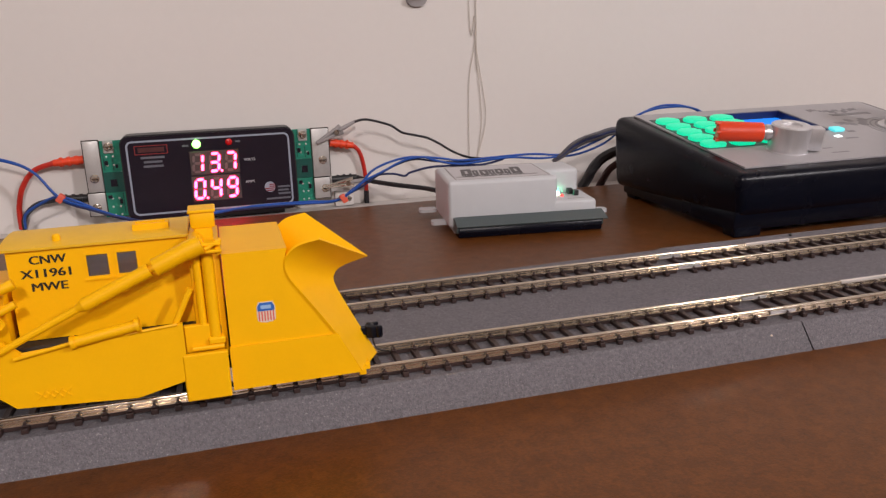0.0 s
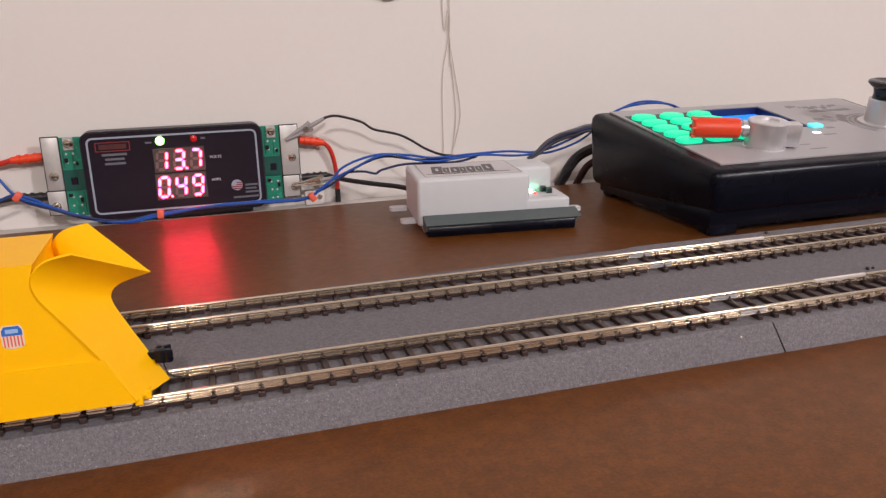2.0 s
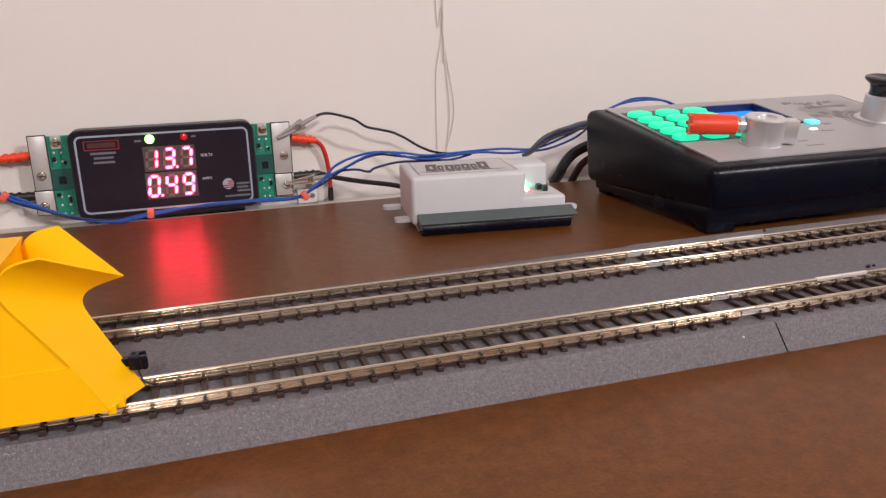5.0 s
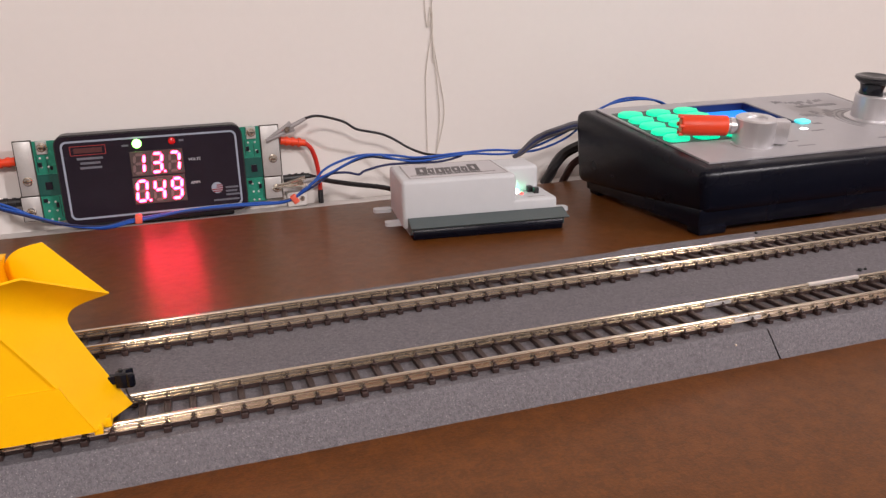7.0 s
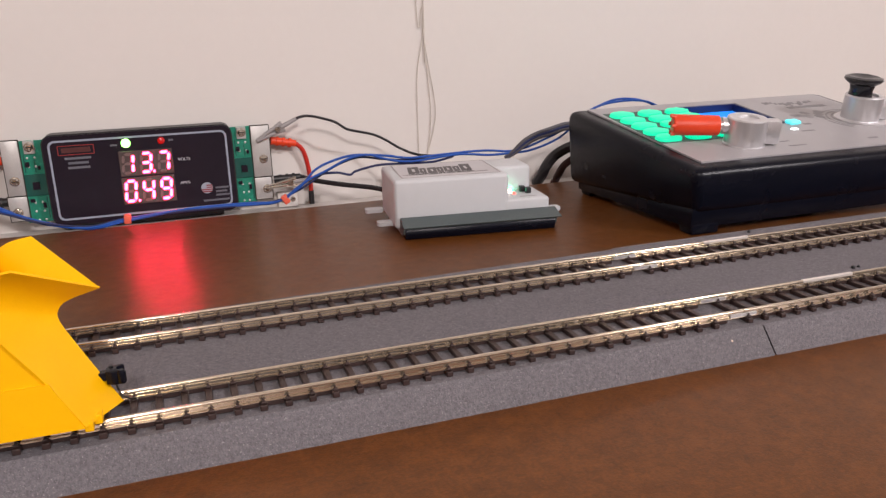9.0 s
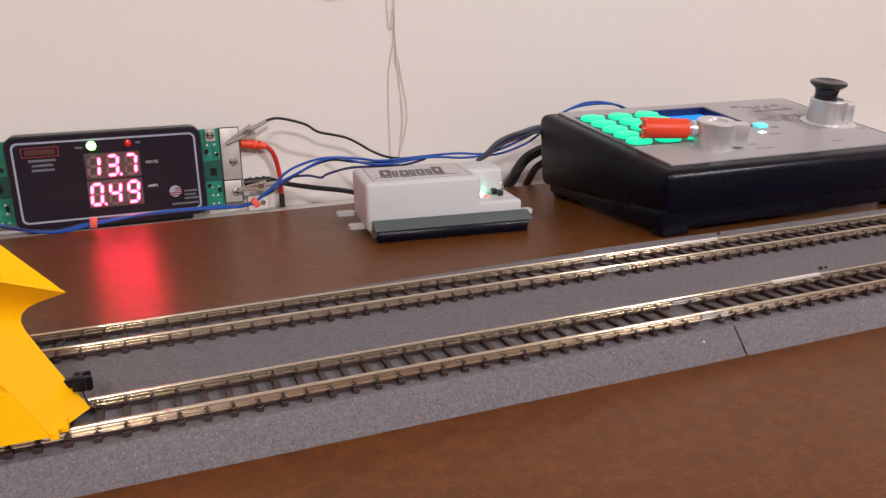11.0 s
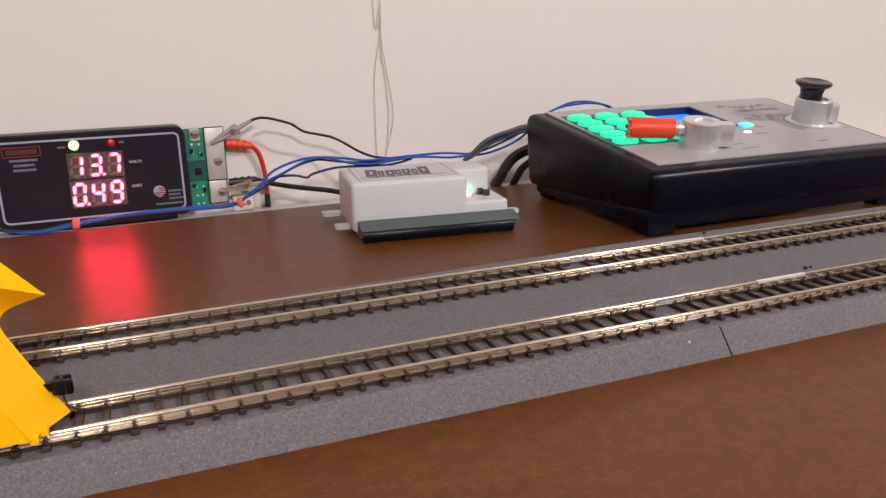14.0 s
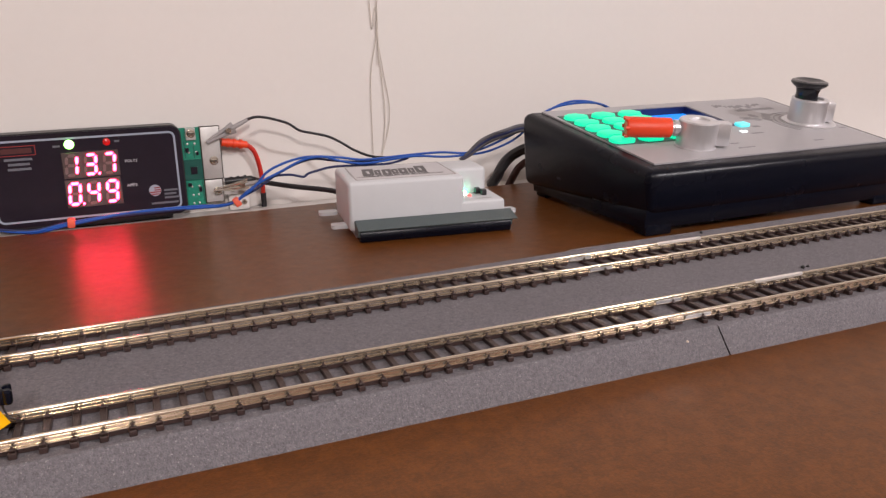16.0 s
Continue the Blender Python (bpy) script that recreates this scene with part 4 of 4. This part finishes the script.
for x, y, r in ((0.0810, 0.0235, 0.0010), (0.0845, 0.0240, 0.0007), (0.0812, 0.0925, 0.0009)):
    pebble = B()
    bmesh.ops.create_icosphere(pebble, subdivisions=2, radius=r)
    for v in pebble.verts:
        v.co = Vector((x, y, FOAM_TOP + r * 0.6)) + v.co * (1 + 0.3 * noise.noise(v.co * 2500))
    solid("ballast_crumb", pebble, M_BLACK, "dark crumb lying on the foam roadbed", "crumb", "loose crumbs")

nail = lathe(B(), [(0.0004, FOAM_TOP), (0.0004, 0.0142), (0.0009, 0.0143), (0.0008, 0.0148), (0.0001, 0.0150)], Matrix.Translation((0.1290, TRACKS[1] + 0.0112, 0)), 12)
solid("track_nail", nail, M_BRIGHT, "small bright nail beside the rail", "nail")
fleck = B()
bmesh.ops.create_icosphere(fleck, subdivisions=2, radius=0.00042)
for v in fleck.verts:
    v.co = Vector((-0.0190, -0.0181, 0.0090)) + v.co * (1 + 0.4 * noise.noise(v.co * 3000))
solid("foam_fleck", fleck, M_DECAL, "white fleck stuck to the foam slope", "fleck")

# ---------------------------------------------------------------- yellow spreader car
def spreader_car():
    car = thing("spreader_car", (-0.23, 0, RAIL_TOP), "yellow model snow plow spreader car on the track", "model railcar")
    Y = 0.0180

    part("underframe", block(B(), (-0.365, -0.0110, 0.0235), (-0.190, 0.0110, 0.0400), 0.0006, 1), M_DARK, car, "dark underframe")
    wheels = []
    for cx in (-0.2100, -0.3400):
        truck = part("truck", block(B(), (cx - 0.0135, -0.0070, 0.0190), (cx + 0.0135, 0.0070, 0.0236), 0.0006, 1), M_BLACK, car, "black wheel truck")
        for dx in (-0.0090, 0.0090):
            for s in (-1, 1):
                c = Vector((cx + dx, s * 0.0082, RAIL_TOP + 0.0048))
                rot = Matrix.Rotation(radians(90 * s), 4, "X")
                bm = lathe(B(), [(0.0048, -0.0013), (0.0048, 0.0009), (0.0040, 0.0013), (0.0012, 0.0008), (0.0006, 0.0008)], rot, 24)
                wheel = new("wheel", finish("wheel", bm, M_RAIL))
                wheel.parent = truck
                wheel.matrix_basis = Matrix.Translation(c - BASE[car.name])
                tagged(wheel, "blackened metal wheel")
                wheels.append(wheel)

    # cab
    x0, x1, z0, z1 = -0.2815, -0.2315, 0.0415, 0.0695
    w0, w1, w2, w3, wz0, wz1 = -0.2606, -0.2539, -0.2521, -0.2459, 0.0591, 0.0665
    C = 0.0115
    xs, zs = (x0, w0, w1, w2, w3, x1), (z0, wz0, wz1, z1)
    bm = B()
    skins = [[[bm.verts.new((x, y, z)) for z in zs] for x in xs] for y in (-C, -C + 0.0009)]
    cells = [(i, j) for i in range(5) for j in range(3) if not (j == 1 and i in (1, 3))]
    for i, j in cells:
        for skin in skins:
            bm.faces.new((skin[i][j], skin[i + 1][j], skin[i + 1][j + 1], skin[i][j + 1]))
        for (a, b), (c, d), (p, q) in (((i, j), (i + 1, j), (i, j - 1)), ((i, j + 1), (i + 1, j + 1), (i, j + 1)), ((i, j), (i, j + 1), (i - 1, j)), ((i + 1, j), (i + 1, j + 1), (i + 1, j))):
            if (p, q) not in cells:
                bm.faces.new((skins[0][a][b], skins[0][c][d], skins[1][c][d], skins[1][a][b]))
    part("cab_side", bm, M_YELLOW, car, "yellow cab side with two window openings")
    e = 0.0009
    shell = [(x0, -C + e), (x0, C), (x1, C), (x1, -C + e), (x1 - e, -C + e), (x1 - e, C - e), (x0 + e, C - e), (x0 + e, -C + e)]
    bm = prism(B(), shell, 2, z0, wz0)
    prism(bm, shell, 2, wz1, z1)
    for a, b, c, d in ((x0, x0 + e, -C + e, C), (x1 - e, x1, -C + e, C), (x0 + e, w0, C - e, C), (w1, w2, C - e, C), (w3, x1 - e, C - e, C)):
        block(bm, (a, c, wz0), (b, d, wz1))
    cab = part("cab", bm, M_YELLOW, car, "yellow steel-sided cab")
    for a, b in ((w0, w1), (w2, w3)):
        win = part("window_frame", ring(B(), [(a - 0.0003, wz0 - 0.0003), (b + 0.0003, wz0 - 0.0003), (b + 0.0003, wz1 + 0.0003), (a - 0.0003, wz1 + 0.0003)],
                   [(a + 0.0004, wz0 + 0.0004), (b - 0.0004, wz0 + 0.0004), (b - 0.0004, wz1 - 0.0004), (a + 0.0004, wz1 - 0.0004)], 1, -C - 0.0002, -C + 0.0003), M_YELLOW, car)
        part("pane", block(B(), (a, -C + 0.0004, wz0), (b, -C + 0.0006, wz1)), M_GLASS, win, "smoky cab window pane")
        part("sill", block(B(), (a - 0.0005, -C - 0.0006, wz0 - 0.0008), (b + 0.0005, -C + 0.0002, wz0 - 0.0003)), M_YELLOW, win)
    part("cab_interior", block(B(), (x0 + 0.002, -0.002, z0), (x1 - 0.002, 0.009, 0.0605), 0.0005, 1), surf("dim_grey_interior", (0.30, 0.25, 0.24), 0.7, vary=0.1), car, "dim grey cab interior")
    arch = [(-0.0126, 0.0692), (-0.0126, 0.0699), (-0.0085, 0.0707), (-0.0030, 0.0711), (0.0030, 0.0711), (0.0085, 0.0707), (0.0126, 0.0699), (0.0126, 0.0692)]
    roof = part("roof", prism(B(), arch, 0, x0 - 0.0016, x1 + 0.0006), M_ROOF, car, "low arched yellow roof")
    bm = ring(B(), [(-0.2470, -0.0060), (-0.2365, -0.0060), (-0.2365, -0.0015), (-0.2470, -0.0015)], [(-0.2462, -0.0053), (-0.2373, -0.0053), (-0.2373, -0.0022), (-0.2462, -0.0022)], 2, 0.0708, 0.0728)
    part("roof_hatch", bm, M_YELLOW, roof)
    part("roof_vent", lathe(B(), [(0.0012, 0.0), (0.0012, 0.0016), (0.0008, 0.0022), (0.0001, 0.0023)], Matrix.Translation((-0.2680, -0.0080, 0.0704)), 12), M_YELLOW, roof)
    for word, x, z, wide in (("CNW", -0.2706, 0.0659, 1.10), ("X11961", -0.2711, 0.0618, 1.24), ("MWE", -0.2711, 0.0577, 1.20)):
        m = Matrix.Translation((x, -C - 0.00008, z)) @ pose(0, 0, 0, 90) @ Matrix.Diagonal((wide, 1, 1, 1))
        part("lettering", lettering(B(), word, 0.0036, m), M_BLACK_INK, car, "black painted lettering")

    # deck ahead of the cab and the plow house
    # Deck is coloured dark to put in the shade between cab and wing.
    part("deck", block(B(), (-0.3650, -0.0165, 0.0370), (-0.2240, 0.0165, 0.0412), 0.0005, 1), M_DARK, car, "deck coloured dark for the shade below the cab")
    part("rear_house", block(B(), (-0.3550, -0.0150, 0.0412), (-0.2960, 0.0150, 0.0640), 0.0010, 2), M_YELLOW, car)
    profile = [(-0.2218, 0.0335), (-0.1888, 0.0335), (-0.1968, 0.0458), (-0.2026, 0.0545), (-0.2034, 0.0600), (-0.2022, 0.0640), (-0.2218, 0.0640)]
    part("rear_deck_house", block(B(), (-0.2958, -0.0150, 0.0412), (-0.2830, 0.0150, 0.0570), 0.0008, 2), M_YELLOW, car)
    house = part("plow_house", prism(B(), profile, 1, -Y, Y), M_YELLOW, car, "tall yellow plow body")
    skirt = [(-0.2222, 0.0192), (-0.1812, 0.0192), (-0.1880, 0.0338), (-0.2222, 0.0338)]
    for s in (-1, 1):
        part("skirt_plate", prism(B(), skirt, 1, s * 0.0181 - 0.0005, s * 0.0181 + 0.0005), M_YELLOW, car, "yellow lower skirt plate")

    # curled mouldboards of the wedge plow, ruled between nose and outer edge
    nose = glide([(-0.1722, 0, 0.0172), (-0.1772, 0, 0.0270), (-0.1826, 0, 0.0380), (-0.1856, 0, 0.0448), (-0.1855, 0, 0.0482), (-0.1825, 0, 0.0508), (-0.1738, 0, 0.0532)], 6)
    wing = glide([(-0.1808, 1, 0.0195), (-0.1880, 1, 0.0330), (-0.1965, 1, 0.0460), (-0.2022, 1, 0.0545), (-0.2030, 1, 0.0600), (-0.1992, 1, 0.0642), (-0.1920, 1, 0.0658)], 6)
    for s in (-1, 1):
        bm = B()
        cols = 10
        front, back = [], []
        for a, b in zip(nose, wing):
            row_f, row_b = [], []
            for k in range(cols + 1):
                f = k / cols
                p = Vector((a.x + (b.x - a.x) * f, s * (Y + 0.0006) * f, a.z + (b.z - a.z) * f))
                row_f.append(bm.verts.new(p))
                row_b.append(p)
            front.append(row_f)
            back.append(row_b)
        behind = []
        for i, row in enumerate(back):
            out = []
            for k, p in enumerate(row):
                du = back[min(i + 1, len(back) - 1)][k] - back[max(i - 1, 0)][k]
                dv = row[min(k + 1, cols)] - row[max(k - 1, 0)]
                n = du.cross(dv).normalized()
                if n.x < 0 and i < len(back) * 0.6:
                    n = -n
                if i >= len(back) * 0.6 and n.dot(last[k]) < 0:
                    n = -n
                out.append(n)
            last = out
            behind.append([bm.verts.new(p - n * 0.0007) for p, n in zip(row, out)])
        rows = len(front) - 1
        for i in range(rows):
            for k in range(cols):
                bm.faces.new((front[i][k], front[i][k + 1], front[i + 1][k + 1], front[i + 1][k]))
                bm.faces.new((behind[i][k], behind[i + 1][k], behind[i + 1][k + 1], behind[i][k + 1]))
            for k in (0, cols):
                bm.faces.new((front[i][k], front[i + 1][k], behind[i + 1][k], behind[i][k]))
        for i in (0, rows):
            for k in range(cols):
                bm.faces.new((front[i][k], front[i][k + 1], behind[i][k + 1], behind[i][k]))
        part("mouldboard", bm, M_YELLOW, car, "curled yellow plow blade")
        a, b = Vector((-0.1735, s * 0.0030, 0.0178)), Vector((-0.1800, s * 0.0170, 0.0190))
        for f, w in ((0.58, 0.0040), (0.90, 0.0026)):
            p = a.lerp(b, f)
            part("shoe", block(B(), (p.x - 0.0022, p.y - w / 2, 0.0172), (p.x + 0.0001, p.y + w / 2, 0.0200), 0.0002, 1), M_YELLOW, car)

    # shield decal in plain stripes
    dx, dz, y = -0.2101, 0.0440, -Y - 0.0001
    shape = [(dx - 0.0028, dz - 0.0026), (dx - 0.0019, dz - 0.0032), (dx, dz - 0.0035), (dx + 0.0019, dz - 0.0032), (dx + 0.0028, dz - 0.0026), (dx + 0.0029, dz + 0.0018), (dx + 0.0022, dz + 0.0034), (dx - 0.0022, dz + 0.0034), (dx - 0.0029, dz + 0.0018)]
    decal = part("shield_decal", prism(B(), shape, 1, y, y + 0.0001), M_DECAL, house, "small shield decal in blue and red stripes")
    part("band", prism(B(), [(dx - 0.0026, dz + 0.0004), (dx + 0.0026, dz + 0.0004), (dx + 0.0026, dz + 0.0019), (dx + 0.0019, dz + 0.0031), (dx - 0.0019, dz + 0.0031), (dx - 0.0026, dz + 0.0019)], 1, y - 0.00006, y - 0.00001), M_BLUE_INK, decal, "blue band")
    part("panel", block(B(), (dx - 0.0016, y - 0.0001, dz + 0.0011), (dx + 0.0016, y - 0.00006, dz + 0.0023)), surf("pale_blue_ink", (0.30, 0.48, 0.75), 0.5), decal, "pale blue panel")
    for k in range(6):
        x = dx - 0.0022 + k * 0.00088
        part("stripe", block(B(), (x - 0.0002, y - 0.00006, dz - 0.0029), (x + 0.0002, y - 0.00001, dz + 0.0003)), M_PINK_INK, decal, "red stripe")

    # mast with head, columns and clevis
    mast = part("mast", block(B(), (-0.2314, -0.0160, 0.0300), (-0.2223, 0.0160, 0.0655), 0.0006, 2), M_YELLOW, car, "yellow mast between cab and plow")
    part("column", rod(B(), (-0.2292, -0.0172, 0.0340), (-0.2292, -0.0172, 0.0650), 0.0013, n=16), M_YELLOW, mast)
    part("column", rod(B(), (-0.2260, -0.0176, 0.0345), (-0.2260, -0.0176, 0.0655), 0.0018, n=20), M_YELLOW, mast)
    part("column_cap", block(B(), (-0.2282, -0.0200, 0.0360), (-0.2230, -0.0158, 0.0382), 0.0005, 1), M_YELLOW, mast)
    head = part("mast_head", block(B(), (-0.2298, -0.0150, 0.0718), (-0.2226, -0.0075, 0.0772), 0.0007, 2), M_YELLOW, mast)
    part("head_cap", block(B(), (-0.2302, -0.0155, 0.0766), (-0.2222, -0.0070, 0.0776), 0.0003, 1), M_YELLOW, head)
    part("head_stem", block(B(), (-0.2290, -0.0145, 0.0650), (-0.2235, -0.0085, 0.0730), 0.0005, 1), M_YELLOW, mast)
    part("knuckle", rod(B(), (-0.2288, -0.0216, 0.0686), (-0.2288, -0.0140, 0.0686), 0.0024, n=18), M_YELLOW, mast)
    for z in (0.0662, 0.0684):
        part("clevis_plate", block(B(), (-0.2275, -0.0222, z - 0.0005), (-0.2214, -0.0160, z + 0.0005), 0.0003, 1), M_YELLOW, mast)
    part("clevis_pin", rod(B(), (-0.2226, -0.0200, 0.0648), (-0.2226, -0.0200, 0.0694), 0.0009, n=12), M_YELLOW, mast)
    part("pin", rod(B(), (-0.2262, -0.0225, 0.0672), (-0.2215, -0.0205, 0.0693), 0.0006, n=10), M_YELLOW, mast)
    part("hinge_plate", block(B(), (-0.2352, -0.0186, 0.0335), (-0.2250, -0.0165, 0.0425), 0.0004, 1), M_YELLOW, mast)
    part("hinge", rod(B(), (-0.2330, -0.0194, 0.0352), (-0.2236, -0.0194, 0.0352), 0.0008, n=10), M_YELLOW, mast)
    # Added sheet; its dark colour gives the shade of the cab-to-mast gap.
    part("bulkhead", block(B(), (-0.2330, -0.0100, 0.0300), (-0.2316, 0.0100, 0.0690)), M_DARK, mast, "dark sheet painting the shade between cab and mast")

    # folded side wing, heel plate and struts
    outline = [(-0.3020, 0.0470), (-0.2850, 0.0465), (-0.2795, 0.0412), (-0.2650, 0.0424), (-0.2350, 0.0448), (-0.2350, 0.0262), (-0.2500, 0.0226), (-0.2832, 0.0246), (-0.2900, 0.0310), (-0.3020, 0.0330)]
    wing_part = part("side_wing", prism(B(), outline, 1, -0.0214, -0.0202), M_YELLOW, car, "folded yellow side wing")
    part("wing_rib", rod(B(), (-0.2795, -0.0214, 0.0412), (-0.2365, -0.0214, 0.0446), 0.0005, n=8), M_YELLOW, wing_part)
    for k in range(4):
        a = -0.2775 + 0.0022 * k
        part("tread_bar", rod(B(), (a, -0.0215, 0.0262), (a + 0.0030, -0.0215, 0.0292), 0.00022, n=6), M_YELLOW, wing_part)
        part("tread_bar", rod(B(), (a + 0.0030, -0.0215, 0.0264), (a, -0.0215, 0.0290), 0.00022, n=6), M_YELLOW, wing_part)
    part("heel_plate", block(B(), (-0.2362, -0.0218, 0.0188), (-0.2228, -0.0196, 0.0342), 0.0004, 1), M_YELLOW, car, "yellow wing heel plate")
    yz = -0.0222
    arm = part("lift_arm", rod(B(), (-0.2870, yz, 0.0418), (-0.2590, yz, 0.0550), 0.0011, n=10), M_YELLOW, car, "long diagonal lift arm")
    part("arm_tube", rod(B(), (-0.2610, yz, 0.0541), (-0.2420, yz, 0.0627), 0.0021, n=12), M_YELLOW, arm)
    part("arm_taper", rod(B(), (-0.2630, yz, 0.0532), (-0.2606, yz, 0.0543), 0.0011, 0.0021, n=12), M_YELLOW, arm)
    part("arm_neck", rod(B(), (-0.2424, yz, 0.0625), (-0.2402, yz, 0.0635), 0.0011, n=12), M_YELLOW, arm)
    part("arm_cylinder", rod(B(), (-0.2405, yz, 0.0632), (-0.2310, yz, 0.0675), 0.0027, n=18), M_YELLOW, arm)
    part("arm_collar", rod(B(), (-0.2316, yz, 0.0672), (-0.2270, yz, 0.0690), 0.0029, n=18), M_YELLOW, arm)
    piston = part("piston", rod(B(), (-0.2815, yz, 0.0402), (-0.2640, yz, 0.0434), 0.0006, n=10), M_YELLOW, car, "thin yellow piston rod")
    part("piston_cylinder", rod(B(), (-0.2655, yz, 0.0432), (-0.2472, yz, 0.0463), 0.0017, n=18), M_YELLOW, piston)
    part("piston_flange", rod(B(), (-0.2480, yz, 0.0462), (-0.2468, yz, 0.0464), 0.0022, n=18), M_YELLOW, piston)
    part("piston_flange", rod(B(), (-0.2660, yz, 0.0431), (-0.2648, yz, 0.0433), 0.0020, n=18), M_YELLOW, piston)
    part("brace", rod(B(), (-0.2375, -0.0195, 0.0435), (-0.2318, -0.0185, 0.0545), 0.0010, n=10), M_YELLOW, car)
    part("rear_arm", rod(B(), (-0.2950, yz, 0.0560), (-0.2785, -0.0200, 0.0620), 0.0016, n=12), M_YELLOW, car)
    part("rear_arm", rod(B(), (-0.2960, yz, 0.0485), (-0.2790, -0.0200, 0.0560), 0.0012, n=12), M_YELLOW, car)
    part("rear_plate", prism(B(), [(-0.3000, 0.0480), (-0.2850, 0.0475), (-0.2825, 0.0500), (-0.2880, 0.0590), (-0.3000, 0.0600)], 1, -0.0195, -0.0185), M_YELLOW, car)

    # knuckle coupler
    coupler = part("coupler", block(B(), (-0.1818, -0.0014, 0.0248), (-0.1751, 0.0014, 0.0274), 0.0003, 1), M_CASE, car, "black knuckle coupler")
    hook = [(-0.1759, -0.0018), (-0.1741, -0.0027), (-0.1723, -0.0028), (-0.1713, -0.0022), (-0.1717, -0.0012), (-0.1731, -0.0010), (-0.1733, 0.0010), (-0.1717, 0.0013), (-0.1707, 0.0020), (-0.1713, 0.0030), (-0.1739, 0.0026), (-0.1759, 0.0014)]
    bm = prism(B(), hook, 2, 0.0238, 0.0280)
    bmesh.ops.bevel(bm, geom=list(bm.edges), offset=0.0003, segments=2, profile=0.5, affect="EDGES")
    part("knuckle", bm, M_CASE, coupler)
    part("jaw", lathe(B(), [(0.0010, 0.0240), (0.0013, 0.0246), (0.0013, 0.0276), (0.0008, 0.0282)], Matrix.Translation((-0.1715, -0.0022, 0)), 12), M_CASE, coupler)
    part("pivot_pin", rod(B(), (-0.1745, 0.0018, 0.0236), (-0.1745, 0.0018, 0.0284), 0.0007, n=10), M_BLACK, coupler)
    part("trip_pin", tube(B(), [(-0.1735, 0, 0.0245), (-0.1733, 0, 0.0215), (-0.1723, 0, 0.0190), (-0.1701, -0.0010, 0.0180), (-0.1683, -0.0020, 0.0182)], 0.00030, 6, 5), M_BLACK, coupler, "curved trip pin")
    part("spring", rod(B(), (-0.1801, -0.0030, 0.0260), (-0.1783, -0.0028, 0.0262), 0.0005, n=10), M_COPPER, coupler, "copper coloured centring spring")
    return car, wheels


car, wheels = spreader_car()

# metres by which the car has rolled back, second by second
ROLL = [(0, 0.0), (0.5, -0.0178), (1.0, -0.0335), (1.5, -0.0440), (2.0, -0.0500), (2.5, -0.0530), (3.0, -0.0543), (3.5, -0.0545), (4.2, -0.0545), (6.5, -0.0545), (9.0, -0.0545), (11.5, -0.0542), (14.5, -0.0538), (15.0, -0.0545), (15.5, -0.0600), (16.0, -0.0685)]


def rolled(t):
    for (a, p), (b, q) in zip(ROLL, ROLL[1:]):
        if t <= b:
            return p + (q - p) * (t - a) / (b - a)
    return ROLL[-1][1]


def motions():
    walk(car, [(t, pose(-0.23 + d, 0, RAIL_TOP)) for t, d in ROLL])
    times = [k * 0.125 for k in range(25)] + [4.2, 6.5, 9.0, 11.5, 14.5] + [15 + k * 0.125 for k in range(9)]
    for wheel in wheels:
        at = wheel.matrix_basis.copy()
        walk(wheel, [(t, at @ Matrix.Rotation(rolled(t) / 0.0048, 4, "Y")) for t in times])


motions()
